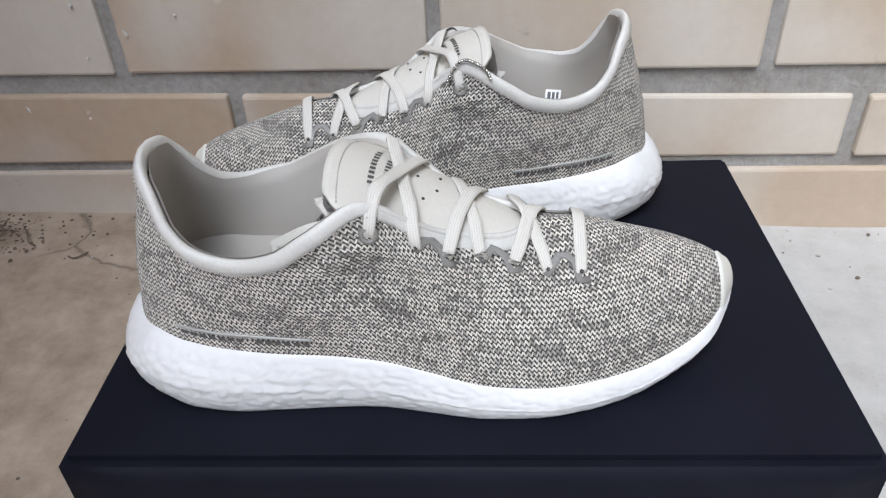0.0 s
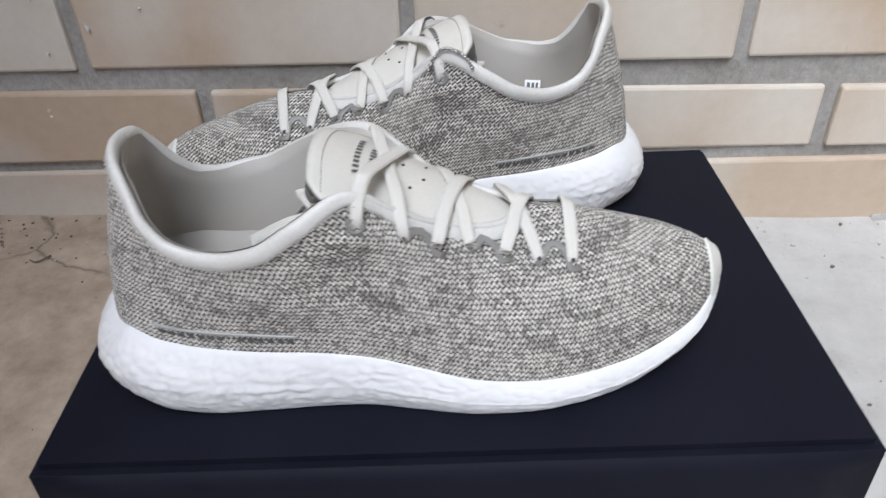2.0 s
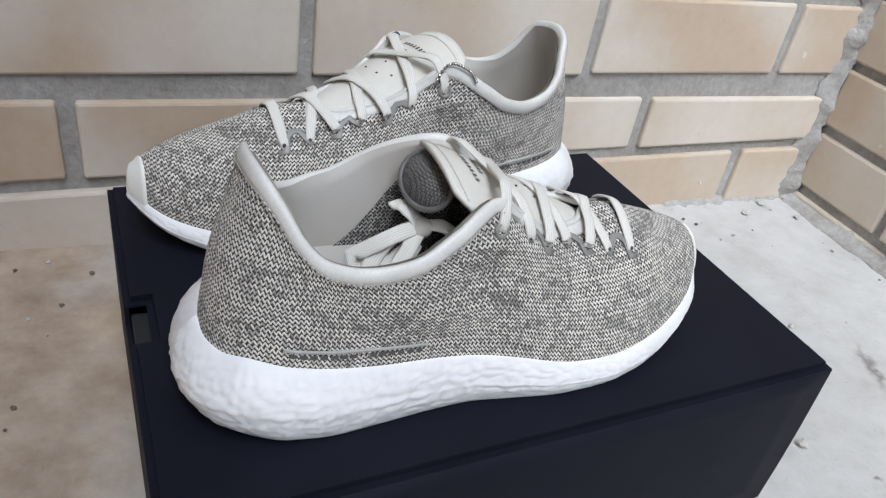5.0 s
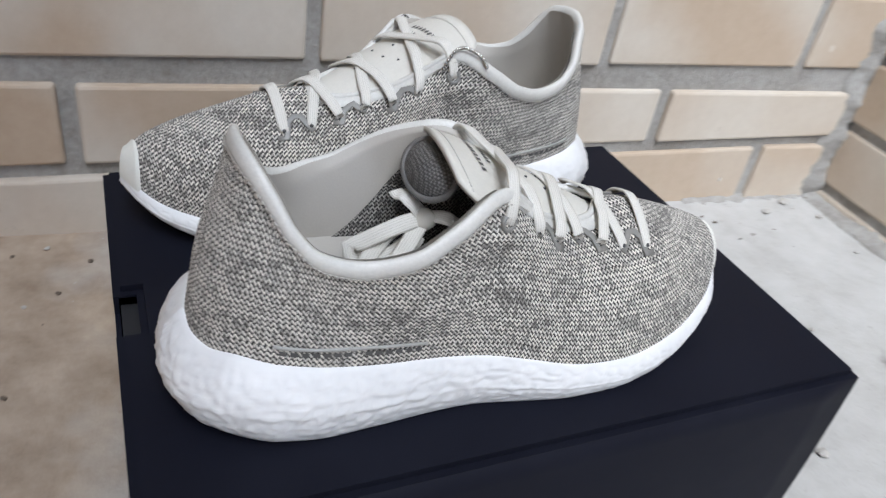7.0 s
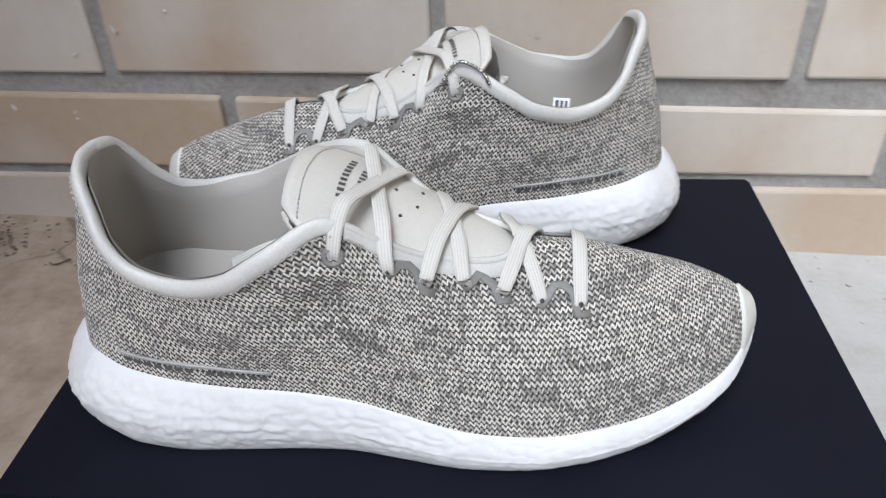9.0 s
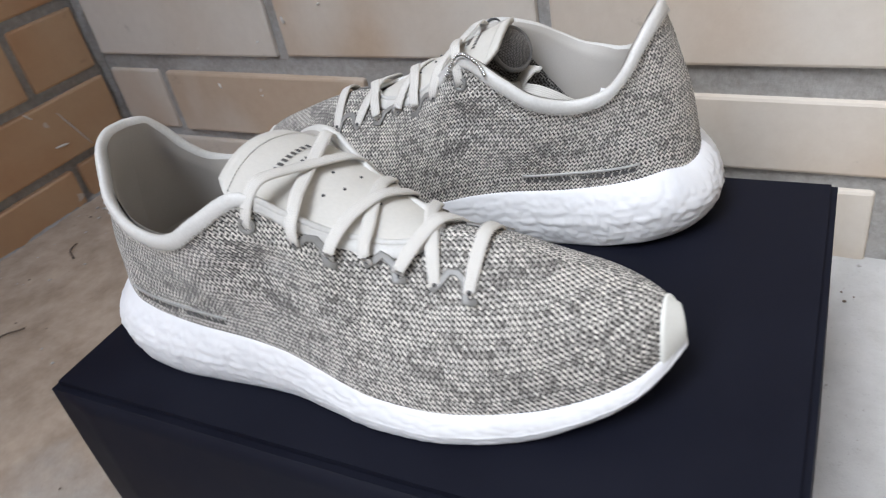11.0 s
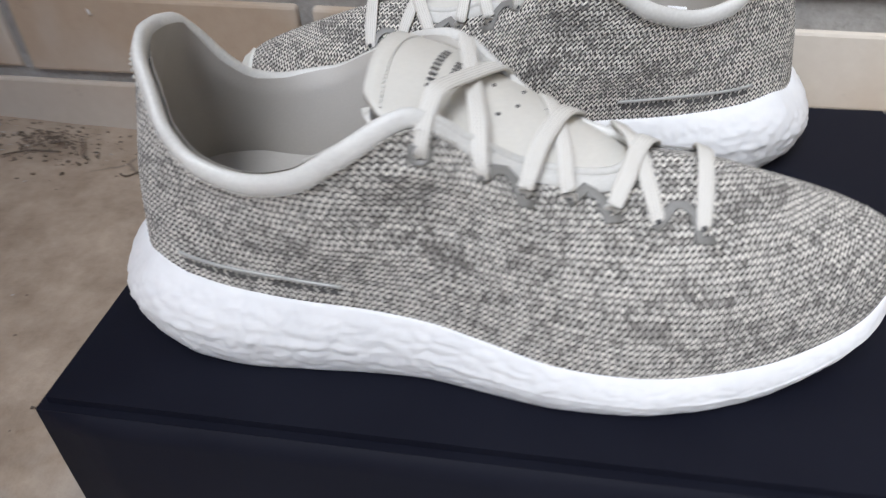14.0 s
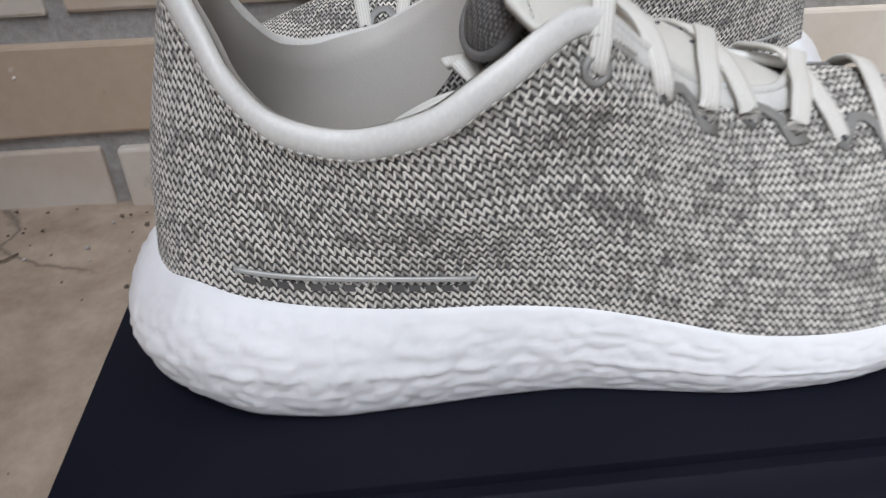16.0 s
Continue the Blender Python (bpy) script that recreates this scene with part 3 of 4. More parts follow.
    bed(0.02, 0.34, 0.039, LINING, "heel_pad", "smooth grey heel pad")
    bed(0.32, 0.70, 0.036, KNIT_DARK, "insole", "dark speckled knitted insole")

    # edge band round the throat
    for s in (-1, 1):
        ks = [0.50 + 0.215 * i / 26 for i in range(27)]
        rows = [[on_skin(a, s, v, o) for v, o in ((0.875, 0.0001), (0.885, 0.0009), (0.94, 0.0011), (0.985, 0.0010), (1.0, 0.0003), (0.995, -0.0012))] for a in ks]
        add("throat_edge", grid_mesh(rows), PIPING)
    near_ = [on_skin(0.50 + 0.212 * i / 30, -1, 0.995, 0.0004) for i in range(31)]
    far_ = [on_skin(0.712 - 0.212 * i / 30, 1, 0.995, 0.0004) for i in range(31)]
    add("throat_rim", tube(near_ + far_, 0.0016, 8), PIPING)

    # tongue
    def tongue_at(s, t, off=0.0):
        w = min(0.010 + 0.0255 * s, 0.031)
        x = 0.083 - 0.088 * s + 0.003 * (t * t) * s
        y = 0.004 - 0.004 * s - 0.004 * max(0, s - 0.75) * 4 + t * w
        z = 0.0695 + 0.0405 * s - (0.004 + 0.006 * s) * t * t + off
        return Vector((x, y, z))
    ss, ts = [i / 28 for i in range(29)], [-1 + j / 9 for j in range(19)]

    def corner(s, t):
        return t * (1 - 0.30 * max(0, (s - 0.84) / 0.16) ** 2.4)
    rows = [[tongue_at(s, corner(s, t)) for t in ts] + [tongue_at(s, corner(s, t) * 0.98, -0.0026) for t in reversed(ts)] for s in ss]
    bm = grid_mesh(rows, closed=True)
    bmesh.ops.holes_fill(bm, edges=[e for e in bm.edges if e.is_boundary], sides=0)
    tongue = add("tongue", bm, LEATHER, label="cream leather tongue with small punched holes")
    for x, y in ((0.40, -0.28), (0.50, -0.10), (0.40, 0.22), (0.56, -0.42), (0.50, 0.42), (0.60, 0.14), (0.33, -0.02)):
        p = tongue_at(x, y, 0.0002)
        bm = bmesh.new()
        bmesh.ops.create_cone(bm, cap_ends=True, segments=10, radius1=0.0008, radius2=0.0006, depth=0.0006, matrix=Matrix.Translation(p))
        add("punched_hole", bm, DARKPRINT, tongue)
    stitches = bmesh.new()
    for i in range(30):
        t0, t1 = -0.92 + 1.84 * i / 30, -0.92 + 1.84 * (i + 0.55) / 30
        tt = tube([tongue_at(0.94, corner(0.94, t0), 0.0002), tongue_at(0.94, corner(0.94, t1), 0.0002)], 0.0003, 5)
        me = bpy.data.meshes.new("stitch")
        tt.to_mesh(me), tt.free()
        stitches.from_mesh(me)
        bpy.data.meshes.remove(me)
    tagged(add("tongue_seam", stitches, PIPING, tongue), kind="stuff")
    # two printed lines as plain bars
    for s0, t0, t1, count in ((0.80, -0.42, 0.50, 9), (0.735, -0.18, 0.30, 5)):
        for i in range(count):
            q0, q1 = t0 + (t1 - t0) * i / count, t0 + (t1 - t0) * (i + 0.55) / count
            rows = [[tongue_at(s0 + ds, q, 0.0004) for q in (q0, (q0 + q1) / 2, q1)] for ds in (-0.013, 0.013)]
            add("printed_bar", grid_mesh(rows), GREYPRINT, tongue)

    # padded back of the tongue
    cx, face = Vector((-0.0040, 0.002, 0.0935)), Vector((-0.80, -0.18, 0.57)).normalized()
    ex = face.cross(Vector((0, 0, 1))).normalized()
    ey = face.cross(ex)
    ring_q = [2 * math.pi * j / 32 for j in range(32)]
    rows = [[cx + face * 0.006 * math.cos(r * math.pi / 2) ** 0.8 + (ex * math.cos(q) * 0.0170 + ey * math.sin(q) * 0.0112) * r for q in ring_q] for r in [0.02 + 0.98 * i / 10 for i in range(11)]]
    bm = grid_mesh(rows, closed=True)
    bmesh.ops.holes_fill(bm, edges=[e for e in bm.edges if e.is_boundary], sides=0)
    pad = add("tongue_pad", bm, PAD, label="dark grey mesh padding behind the tongue")
    add("pad_rim", tube([cx + ex * math.cos(q) * 0.0175 + ey * math.sin(q) * 0.0116 for q in ring_q], 0.0015, 6, closed=True, up=[face] * 32), PAD_EDGE, pad)

    # eyelets, loops of grey film, laces
    near_av = [nearest(*e, -1) for e in EYES]
    far_av = []
    for (x, y, z), (a, v) in zip(EYES, near_av):
        far_av.append((a, min(0.93, v + 0.02 + (0.12 if a > 0.65 else 0.04))))
    hole = {}
    for s, avs in ((-1, near_av), (1, far_av)):
        for i, (a, v) in enumerate(avs):
            hole[s, i] = (on_skin(a, s, v), skin_normal(a, s, v), a, v)
        for i, j in ((1, 2), (3, 4), (5, 6)):
            a0, v0, a1, v1 = *avs[i], *avs[j]
            path = [(a0 - 0.004, v0 - 0.03), (a0 + 0.006, v0 + 0.01), (a0 + 0.016, v0 + 0.075), (a1 - 0.014, v1 + 0.095), (a1 - 0.006, v1 + 0.055), (a1 - 0.004, v1 - 0.05), (a1 + 0.010, v1 - 0.045)]
            add("lace_loop", ribbon([on_skin(a, s, v, 0.0008) for a, v in path], [skin_normal(a, s, v) for a, v in path], 0.0034, 0.0008), LOOP, label="grey bonded film loop")
        p, nn = hole[s, 0][:2]
        e1 = nn.cross(Vector((0, 0, 1))).normalized()
        e2 = nn.cross(e1)
        add("eyelet", tube([p + nn * 0.0006 + (e1 * math.cos(q) + e2 * math.sin(q)) * 0.0030 for q in [2 * math.pi * k / 20 for k in range(20)]], 0.0011, 6, closed=True), LOOP)
        for i in range(1, 7):
            p, nn = hole[s, i][:2]
            bm = bmesh.new()
            bmesh.ops.create_cone(bm, cap_ends=True, segments=10, radius1=0.0011, radius2=0.0009, depth=0.0008, matrix=Matrix.Translation(p + nn * 0.0012) @ nn.to_track_quat("Z", "Y").to_matrix().to_4x4())
            add("lace_hole", bm, DARKPRINT)

    def lace(i, j, lift, k):
        """A tape from the near hole i to the far hole j, over the edges of the throat."""
        p, pn, pa, pv = hole[-1, i]
        q, qn, qa, qv = hole[1, j]
        start, end = p + pn * 0.0010, q + qn * 0.0010
        flatway = Vector((end.x - start.x, end.y - start.y, 0))
        probe = []
        for m_ in range(41):
            t = m_ / 40
            b = start.lerp(end, t)
            probe.append((t, max(cover(b.x, b.y) + 0.0030 + lift * math.sin(math.pi * t), -1) if 0 < m_ < 40 else b.z))
        hull = []
        for pt in probe:
            while len(hull) > 1 and (hull[-1][1] - hull[-2][1]) * (pt[0] - hull[-2][0]) <= (pt[1] - hull[-2][1]) * (hull[-1][0] - hull[-2][0]):
                hull.pop()
            hull.append(pt)
        zs = np.interp([m_ / 40 for m_ in range(41)], [h_[0] for h_ in hull], [h_[1] for h_ in hull])
        for _ in range(14):
            zs[1:-1] = 0.25 * zs[:-2] + 0.5 * zs[1:-1] + 0.25 * zs[2:]
        out = np.array([0.0 if m_ in (0, 40) else 0.0038 * beside(start.x + flatway.x * m_ / 40, start.y + flatway.y * m_ / 40) for m_ in range(41)])
        for _ in range(6):
            out[1:-1] = 0.25 * out[:-2] + 0.5 * out[1:-1] + 0.25 * out[2:]
        pts = [Vector((start.x + flatway.x * m_ / 40, start.y + flatway.y * m_ / 40 + out[m_], zs[m_])) for m_ in range(41)]
        ups = []
        for m_ in range(41):
            d = (pts[min(m_ + 1, 40)] - pts[max(m_ - 1, 0)]).normalized()
            lat = Vector((1, 0, -0.33))
            lat = (lat - d * lat.dot(d)).normalized()
            u_ = lat.cross(d)
            ups.append(u_ if u_.z > 0 else -u_)
        pts = [p - pn * 0.004] + pts + [q - qn * 0.004]
        ups = [ups[0]] + ups + [ups[-1]]
        wide = [0.0059 * (0.80 + 0.20 * min(1, 5 * min(m_, len(pts) - 1 - m_) / len(pts))) for m_ in range(len(pts))]
        add("lace", ribbon(pts, ups, wide, 0.0012, k * 0.37), LACE, label="flat off-white woven lace")

    def station(x):
        lo, hi = 0.3, 0.9
        for _ in range(12):
            a = (lo + hi) / 2
            lo, hi = (a, hi) if TOP_X(a) < x else (lo, a)
        return a

    def beside(x, y):
        """-1 or 1 where a point of the plan lies beside the throat, 0 where it lies over the tongue."""
        a = station(x)
        return -1 if y < TOP_N(a) - 0.001 and a < 0.70 else 1 if y > TOP_F(a) + 0.001 and a < 0.70 else 0

    def cover(x, y):
        """The height of the upper or the tongue over a point of the plan."""
        a = station(x)
        if TOP_N(a) < y < TOP_F(a):
            s = min(max((0.083 - x) / 0.088, 0), 1)
            t = (y - 0.004 + 0.004 * s) / min(0.010 + 0.0255 * s, 0.031)
            z = tongue_at(s, min(1, max(-1, t))).z - 0.0012
            if a < 0.70 and y - TOP_N(a) < 0.005:
                z = max(z, TOP_Z(a) + 0.0028)
            if a < 0.70 and TOP_F(a) - y < 0.005:
                z = max(z, TOP_FZ(a) + 0.0010)
            return z
        side = -1 if y <= TOP_N(a) else 1
        lo, hi = 0.2, 1.0
        for _ in range(12):
            v = (lo + hi) / 2
            lo, hi = (v, hi) if (skin(a, side, v).y - y) * side > 0 else (lo, v)
        return skin(a, side, v).z
    lace(6, 6, 0.0, 1)
    for k, (i, j, hi) in enumerate(((5, 4, 0.0), (4, 5, 0.0016), (3, 2, 0.0), (2, 3, 0.0018), (1, 0, 0.0), (0, 1, 0.002))):
        lace(i, j, hi, k + 2)

    # bow tucked into the opening
    knot = Vector((-0.005, -0.001, 0.0715))
    bm = lump(0.0058, 4, 0.9)
    bmesh.ops.subdivide_edges(bm, edges=bm.edges[:], cuts=2, use_grid_fill=True, smooth=0.6)
    bow = add("bow_knot", bm, LACE, label="lace bow tucked inside the shoe")
    bow.matrix_local = Matrix.Translation(flip @ knot)
    for k, (dx, dy, dz, spread) in enumerate(((-0.031, -0.002, -0.010, 0.004), (-0.029, -0.012, -0.019, -0.004), (-0.025, -0.018, -0.024, 0.003), (-0.010, 0.010, 0.008, 0.002), (0.018, -0.014, -0.004, 0.002))):
        end = knot + Vector((dx, dy, dz))
        side_ = Vector((-dy, dx, 0)).normalized() * spread
        pts = [knot.lerp(end, t) + side_ * math.sin(math.pi * t) + Vector((0, 0, 0.004 * math.sin(math.pi * min(1, t * 1.1)))) for t in [m_ / 14 for m_ in range(15)]]
        if k < 2:
            pts += [end.lerp(knot, t) + Vector((0, -0.004 * math.sin(math.pi * t), -0.006 - 0.004 * math.sin(math.pi * t))) for t in (0.02, 0.2, 0.4, 0.6, 0.8, 0.95)]
        ups = [Vector((0.15 * math.sin(1.3 * t + k), -0.7 + 0.12 * k, 0.8)).normalized() for t in range(len(pts))]
        add("bow_loop", ribbon(pts, ups, 0.0072, 0.0014, k), LACE)

    # brand print by the heel: a thin line over plain bars
    def at_height(x, z):
        lo, hi = 0.02, 0.8
        for _ in range(14):
            a = (lo + hi) / 2
            lo, hi = (a, hi) if skin(a, -1, 0.15).x < x else (lo, a)
        lo, hi = 0.0, 0.6
        for _ in range(14):
            v = (lo + hi) / 2
            lo, hi = (v, hi) if skin(a, -1, v).z < z else (lo, v)
        return a, v
    line = [at_height(-0.072 + 0.060 * i / 20, 0.0465 - 0.0055 * (i / 20) ** 0.7) for i in range(21)]
    add("printed_line", ribbon([on_skin(a, -1, v, 0.0006) for a, v in line], [skin_normal(a, -1, v) for a, v in line], 0.0013, 0.0008), SILVER)
    for i in range(14):
        if i == 7:
            continue
        rows = []
        for dz in (0.0018, 0.0038):
            spots = [at_height(-0.070 + 0.057 * q, 0.0465 - 0.0055 * q ** 0.7 - dz) for q in (i / 14, (i + 0.36) / 14, (i + 0.72) / 14)]
            rows.append([on_skin(a, -1, v, 0.0006) for a, v in spots])
        add("printed_bar", grid_mesh(rows), GREYPRINT)
    return thing


running_shoe("running_shoe", "grey melange knit running shoe with white foam sole and off-white laces", pose(0, 0.38, 0.12), False)
shoe_b = running_shoe("running_shoe", "grey melange knit running shoe with a ball chain on the laces", pose(0.0485, 0.5200, 0.12, 0, 0, 13.3), True)


# ---- bricks ----
def brick(parent, lo, hi, axis, seed, slope=(0.0, 0.0)):
    """One brick; axis names the way that its face looks. Lower and upper edges may slope a little."""
    bm = box_mesh((0, 0, 0), (1, 1, 1))
    size = Vector(hi) - Vector(lo)
    for v in bm.verts:
        v.co = Vector([c * s for c, s in zip(v.co, size)]) - size / 2
        v.co += Vector((noise.noise((seed, v.co.x * 9, 1)), noise.noise((seed, v.co.x * 9, 5)), noise.noise((seed, v.co.y * 9 + v.co.x * 9, 9)))) * 0.0018
    mid_x = (lo[0] + hi[0]) / 2
    for v in bm.verts:
        v.co.z += slope[1 if v.co.z > 0 else 0] * (v.co.x + mid_x)
    bmesh.ops.bevel(bm, geom=bm.edges[:], offset=0.0028, segments=2, affect="EDGES", profile=0.5)
    ob = part("brick", bm, BRICK_TAN_BOUNCE if axis == "x-" else BRICK, parent)
    ob.matrix_local = Matrix.Translation((Vector(lo) + Vector(hi)) / 2)


def courses(wall_ob, axis, spans):
    k = 0
    for z0, z1, joints, gap, *slope in spans:
        for a, b in zip(joints[:-1], joints[1:]):
            k += 1
            jit = 0.0015 * math.sin(k * 2.3)
            if axis == "y":
                brick(wall_ob, (a + gap, BACK + jit, z0), (b - gap, BACK + 0.06, z1), axis, k * 1.7, slope[0] if slope else (0.0, 0.0))
            elif axis == "x-":
                brick(wall_ob, (LEFT - 0.06, a + gap, z0), (LEFT + jit, b - gap, z1), axis, k * 2.9 + 40)
            else:
                brick(wall_ob, (RIGHT + jit, a + gap, z0), (RIGHT + 0.06, b - gap, z1), axis, k * 2.1 + 80)


def rows_up(first, pitch, height, starts, lo, hi, count):
    out = []
    for i in range(count):
        s = starts[i % len(starts)]
        joints = [lo] + [s + 0.26 * q for q in range(-12, 12) if lo + 0.05 < s + 0.26 * q < hi - 0.05] + [hi]
        out.append((first + pitch * i, first + pitch * i + height, joints, 0.0055))
    return out


courses(wall_north, "y", [(-0.03, 0.050, [LEFT, -0.253, 0.0, 0.24, 0.475, RIGHT], 0.0065, (0.0, 0.022)), (0.061, 0.1205, [LEFT, -0.437, -0.166, 0.085, 0.337, RIGHT], 0.006, (0.022, 0.002)), (0.1415, 0.213, [LEFT, -0.260, 0.005, 0.260, 0.482, RIGHT], 0.0055, (0.0115, 0.008))] + rows_up(0.226, 0.078, 0.066, (0.338, 0.262), LEFT, RIGHT, 10))
courses(wall_west, "x-", [(-0.03, 0.040, [FRONT, -0.71, -0.45, -0.19, 0.07, 0.33, 0.585, BACK], 0.005)] + rows_up(0.050, 0.076, 0.066, (0.467, 0.580), FRONT, BACK, 12))
courses(wall_east, "x+", [(-0.03, 0.012, [FRONT, -0.6, -0.34, -0.08, 0.18, 0.44, BACK], 0.005)] + rows_up(0.022, 0.072, 0.062, (0.55, 0.42), FRONT, BACK, 12))

# ---- loose bits on the floor ----
rng = random.Random(5)
bits, dust = bmesh.new(), bmesh.new()
for i in range(420):
    near_wall = rng.random() < 0.45
    x = rng.uniform(LEFT + 0.01, RIGHT - 0.01)
    y = BACK - 0.005 - abs(rng.gauss(0, 0.05)) if near_wall else rng.uniform(0.0, BACK - 0.02)
    if rng.random() < 0.3:
        x = LEFT + 0.01 + abs(rng.gauss(0, 0.05))
    if -0.155 < x < 0.25 and 0.28 < y < 0.58:
        continue
    t = lump(rng.choice((0.0006, 0.0009, 0.0013, 0.0018)) * rng.uniform(0.7, 1.3), i, 0.5)
    bmesh.ops.translate(t, verts=t.verts, vec=(x, y, 0.0005))
    me = bpy.data.meshes.new("bit")
    t.to_mesh(me), t.free()
    (bits if rng.random() < 0.45 else dust).from_mesh(me)
    bpy.data.meshes.remove(me)
tagged(part("mortar_crumbs", bits, CHIP), "pale crumbs of mortar scattered over the floor", "debris", kind="stuff")
tagged(part("dirt_crumbs", dust, DIRT), "dark crumbs of dirt scattered over the floor", "debris", kind="stuff")
CHIPS = ((0.302, 0.352, 0.0050, 40), (0.366, 0.509, 0.0030, 10), (0.395, 0.465, 0.0026, 70), (0.392, 0.438, 0.0022, 120), (0.489, 0.640, 0.0048, 20), (0.525, 0.655, 0.0060, 75), (0.548, 0.625, 0.0042, 140))
for i, (x, y, r, turn) in enumerate(CHIPS):
    chip = part("mortar_chip", lump(r, 3 + i * 5, 0.45), CHIP)
    chip.matrix_world = pose(x, y, r * 0.25, 0, 0, turn)
    tagged(chip, "pale chip of mortar lying on the concrete floor", "debris", group="mortar chips on the floor")
CRUMBS = ((-0.179, 0.590, 0.0024), (-0.202, 0.494, 0.0020), (-0.386, 0.323, 0.0026), (-0.205, 0.477, 0.0016))
for i, (x, y, r) in enumerate(CRUMBS):
    crumb = part("dirt_crumb", lump(r, 40 + i * 3, 0.55), DIRT)
    crumb.matrix_world = pose(x, y, r * 0.3, 0, 0, 50 * i)
    tagged(crumb, "dark crumb of dirt lying on the concrete floor", "debris", group="dirt crumbs on the floor")

# ---- small things on the second shoe ----
inv = shoe_b.matrix_world.inverted()


def on_b(x, y, z):
    return inv @ Vector((x, y, z))


CHAIN = ((0.505, 0.86), (0.497, 0.93), (0.488, 0.985), (0.478, 1.0), (0.468, 1.0), (0.458, 1.0), (0.448, 0.985), (0.442, 0.95))
hang = [on_skin(a, -1, v, 0.0030) + Vector((0, 0, 0.0022 * v ** 8)) for a, v in CHAIN]
lines = [smooth_line(range(len(hang)), [p[c] for p in hang]) for c in range(3)]
chain = None
for i in range(19):
    q = i / 18 * (len(hang) - 1)
    bm = bmesh.new()
    bmesh.ops.create_icosphere(bm, subdivisions=2, radius=0.00105, matrix=Matrix.Translation((-lines[0](q), lines[1](q), lines[2](q))))
    if chain is None:
        chain = part("ball_chain", bm, CHROME, shoe_b, "thin chain of small metal balls", smooth=True)
    else:
        part("ball", bm, CHROME, chain, smooth=True)
centre = on_b(0.031, 0.545, 0.2165)
part("elastic_ring", tube([centre + Vector((math.cos(q) * 0.0045, 0.0012 * math.sin(2 * q), math.sin(q) * 0.0050)) for q in [2 * math.pi * k / 24 for k in range(24)]], 0.0007, 6, closed=True), DARKPRINT, shoe_b, "thin black elastic ring", smooth=True)
tag_pose = inv @ look((0.094, 0.549, 0.1755), (0.06, 0.25, 0.40))
bm = box_mesh((-0.0048, -0.0046, -0.0003), (0.0048, 0.0046, 0.0003), 0.0001, 1)
bm.transform(tag_pose @ Matrix.Rotation(math.pi, 4, "Y"))
size_tag = part("size_tag", bm, PAPER, shoe_b, "small white tag printed in black")
for x0, x1, y0, y1 in ((-0.0035, -0.0020, -0.003, 0.003), (-0.0012, 0.0006, -0.003, 0.003), (0.0014, 0.0034, -0.003, 0.003)):
    bm = box_mesh((x0, y0, -0.0007), (x1, y1, -0.0004))
    bm.transform(tag_pose)
    part("printed_bar", bm, DARKPRINT, size_tag)


# ---- mortar smears and dirt in the corners ----
def smear(name, a, b, out, up, width, height, seed, label):
    """A lumpy fillet of mortar from a to b, spreading along out and up."""
    a, b, out, up = Vector(a), Vector(b), Vector(out), Vector(up)
    n = int((b - a).length / 0.006) + 2
    rows = []
    for i in range(n):
        t = i / (n - 1)
        c = a.lerp(b, t)
        w = width * (0.55 + 0.9 * abs(noise.noise((t * 17 + seed, 0.3, 0))) + 0.3 * noise.noise((t * 60, seed, 0)))
        h = height * (0.55 + 0.9 * abs(noise.noise((t * 14 + seed, 4.3, 0))) + 0.3 * noise.noise((t * 55, seed, 2)))
        rows.append([c + out * w * math.cos(q) ** 1.6 + up * h * math.sin(q) ** 1.6 + (out + up) * 0.0016 * noise.noise((i * 0.9, j * 1.3, seed)) - (out + up) * 0.002 for j, q in enumerate([math.pi / 2 * k / 6 for k in range(7)])])
    tagged(part(name, grid_mesh(rows), MORTAR, smooth=True), label, "mortar", kind="structure")


smear("trim_mortar_east", (RIGHT + 0.003, FRONT + 0.05, 0), (RIGHT + 0.003, BACK, 0), (-1, 0, 0), (0, 0, 1), 0.026, 0.017, 2.0, "rough mortar fillet along the foot of the wall")
smear("trim_mortar_corner", (RIGHT, BACK + 0.002, 0), (RIGHT, BACK + 0.002, 0.5), (-1, 0, 0), (0, -1, 0), 0.024, 0.016, 5.0, "grey mortar smeared up the corner of the walls")
smear("trim_mortar_north", (0.40, BACK + 0.003, 0), (RIGHT, BACK + 0.003, 0), (0, -1, 0), (0, 0, 1), 0.014, 0.008, 9.0, "rough mortar fillet along the foot of the wall")
smear("trim_mortar_west", (LEFT - 0.003, FRONT + 0.05, 0), (LEFT - 0.003, BACK, 0), (1, 0, 0), (0, 0, 1), 0.012, 0.008, 13.0, "rough mortar fillet along the foot of the wall")
smear("trim_mortar_west_corner", (LEFT - 0.002, BACK + 0.002, 0), (LEFT - 0.002, BACK + 0.002, 0.5), (1, 0, 0), (0, -1, 0), 0.008, 0.008, 17.0, "grey mortar smeared up the corner of the walls")

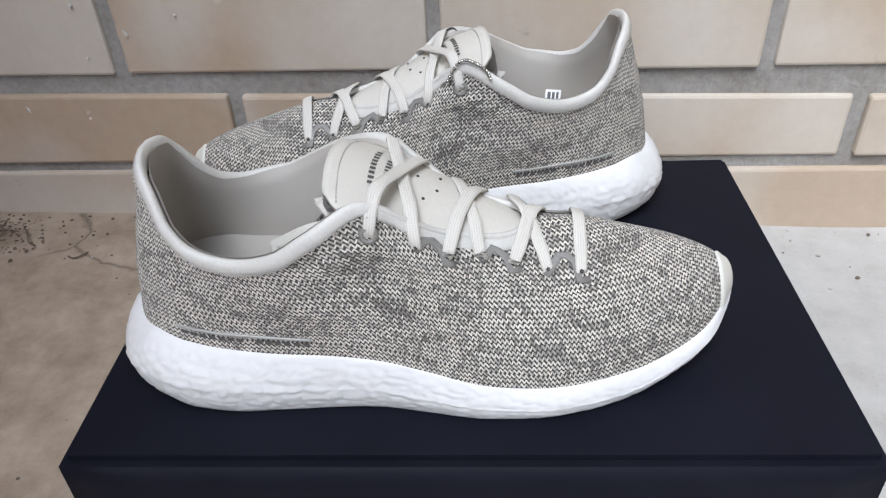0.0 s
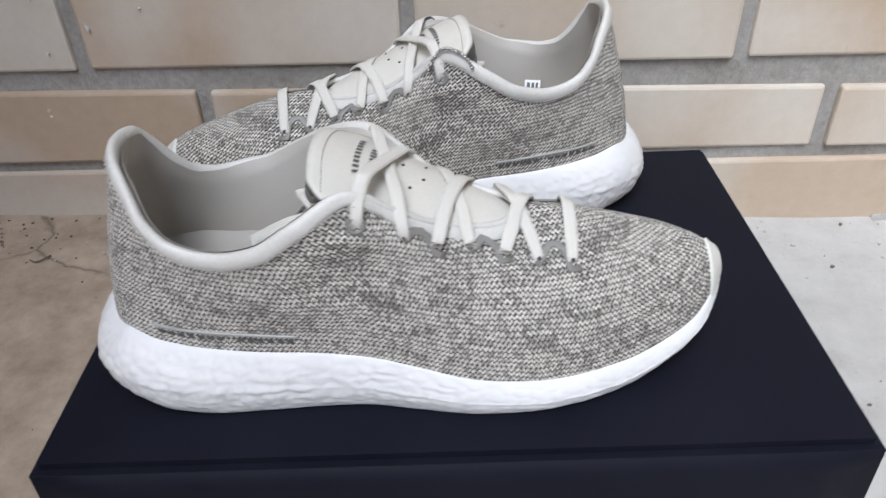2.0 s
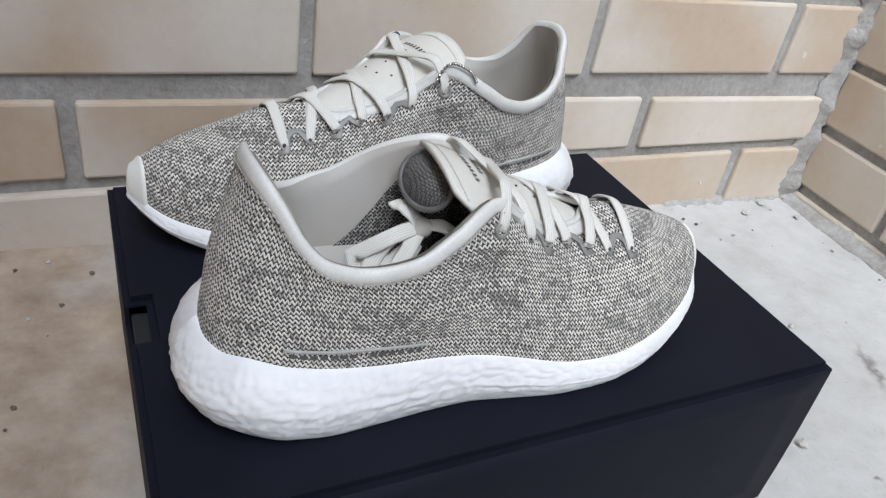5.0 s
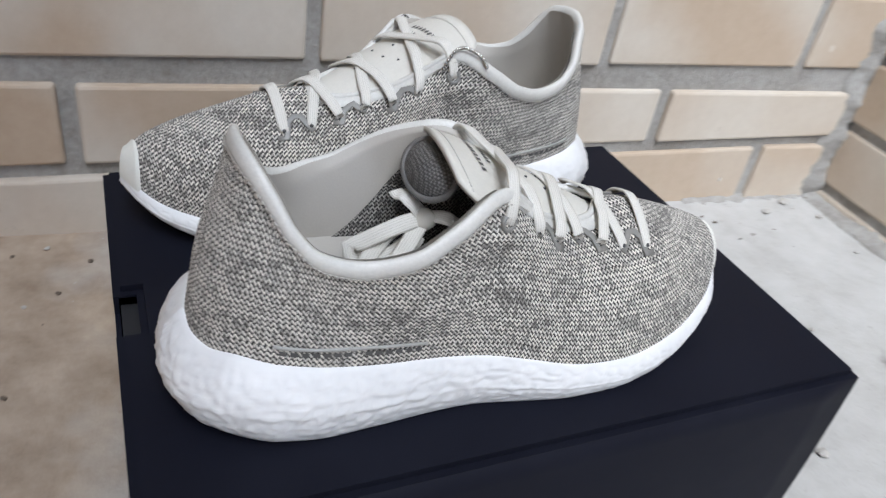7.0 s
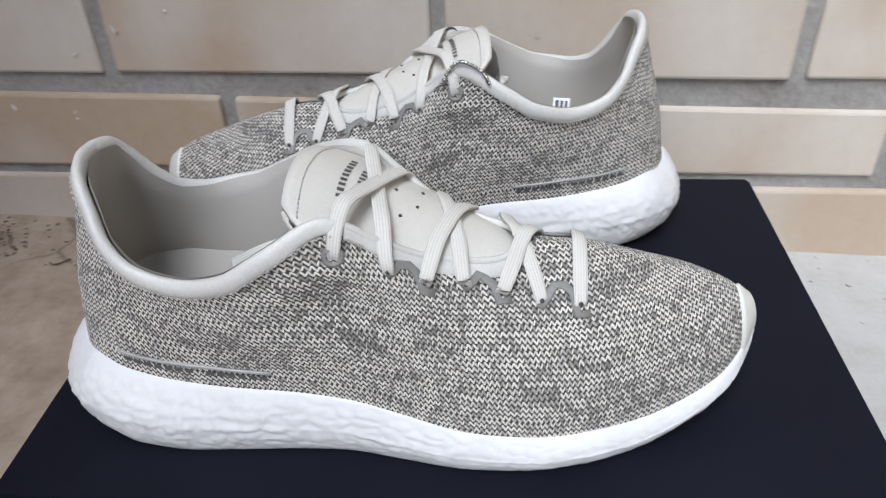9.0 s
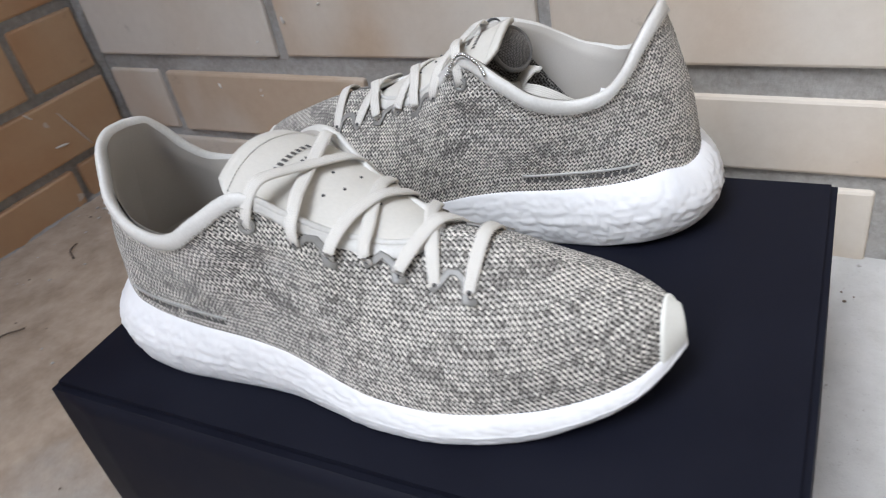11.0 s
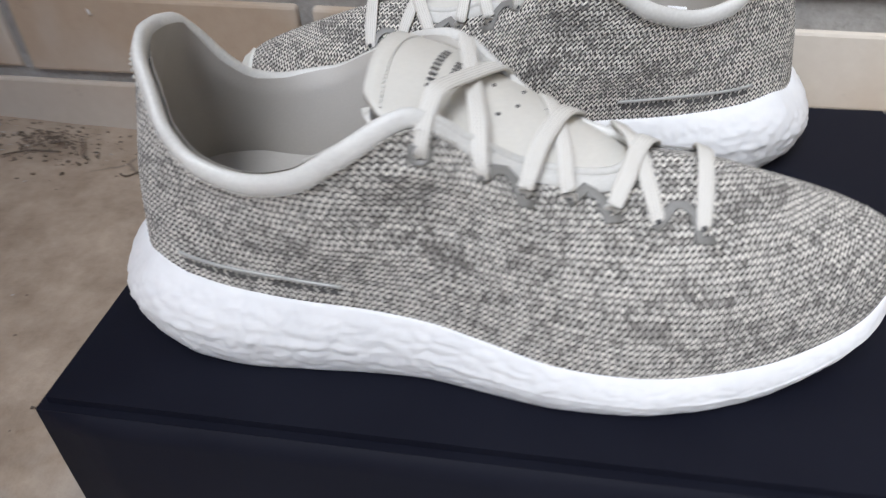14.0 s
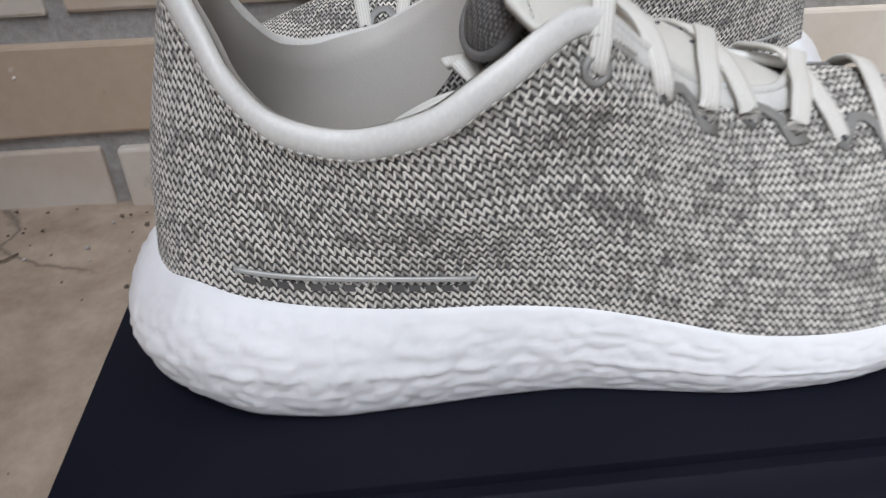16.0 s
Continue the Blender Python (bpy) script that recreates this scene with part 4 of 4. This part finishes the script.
pile = bmesh.new()
for i in range(260):
    ang, rad = rng.uniform(0, 2 * math.pi), abs(rng.gauss(0, 0.030))
    x, y = -0.405 + rad * math.cos(ang) * 1.5, min(0.662, 0.632 + rad * math.sin(ang) * 0.8)
    t = lump(rng.uniform(0.0005, 0.0019), i + 900, 0.6)
    bmesh.ops.translate(t, verts=t.verts, vec=(x, y, 0.0006 + 0.006 * max(0, 1 - rad / 0.03)))
    me = bpy.data.meshes.new("crumb")
    t.to_mesh(me), t.free()
    pile.from_mesh(me)
    bpy.data.meshes.remove(me)
tagged(part("dirt_pile", pile, DIRT), "small heap of dark dirt swept into the corner", "dirt", kind="stuff")
for x, y, turn, ln in ((-0.415, 0.615, 20, 0.05), (-0.37, 0.625, -35, 0.035), (-0.395, 0.39, 75, 0.022), (-0.45, 0.50, 130, 0.03), (-0.31, 0.60, 10, 0.016)):
    pts = [(ln * (t - 0.5), 0.004 * math.sin(t * 4 + x * 30), 0.0) for t in [k / 8 for k in range(9)]]
    twig = part("twig", tube(pts, 0.0008, 5), DIRT, smooth=True)
    twig.matrix_world = pose(x, y, 0.0012, 0, 0, turn)
    tagged(twig, "thin dry brown twig lying on the floor", "twig", group="twigs on the floor")

# ---- splashes of paint on the bricks ----
splash = bmesh.new()


def add_splash(t):
    me = bpy.data.meshes.new("splash")
    t.to_mesh(me), t.free()
    splash.from_mesh(me)
    bpy.data.meshes.remove(me)


for (y0, z0), (y1, z1), r in (((0.594, 0.102), (0.616, 0.054), 0.0007), ((0.560, 0.116), (0.566, 0.108), 0.0010), ((0.575, 0.070), (0.590, 0.068), 0.0012), ((0.52, 0.150), (0.523, 0.146), 0.0009)):
    add_splash(tube([(LEFT + 0.0012, y0 + (y1 - y0) * t, z0 + (z1 - z0) * t) for t in (0, 0.25, 0.5, 0.75, 1)], [r * 0.6, r, r * 1.1, r, r * 0.5], 6))
for x, z, ln in ((-0.355, 0.110, 0.006), (-0.284, 0.155, 0.002), (-0.284, 0.199, 0.003), (-0.246, 0.178, 0.007), (-0.30, 0.10, 0.002), (0.438, 0.026, 0.004), (-0.168, 0.042, 0.003), (-0.20, 0.19, 0.002)):
    add_splash(tube([(x + ln * 0.3 * t, BACK - 0.0006, z - ln * t) for t in (0, 0.33, 0.66, 1)], [0.0006, 0.0012, 0.0013, 0.0007], 6))
tagged(part("paint_splashes", splash, PAINT, smooth=True), "small splashes of pale paint on the bricks", "paint", kind="stuff")
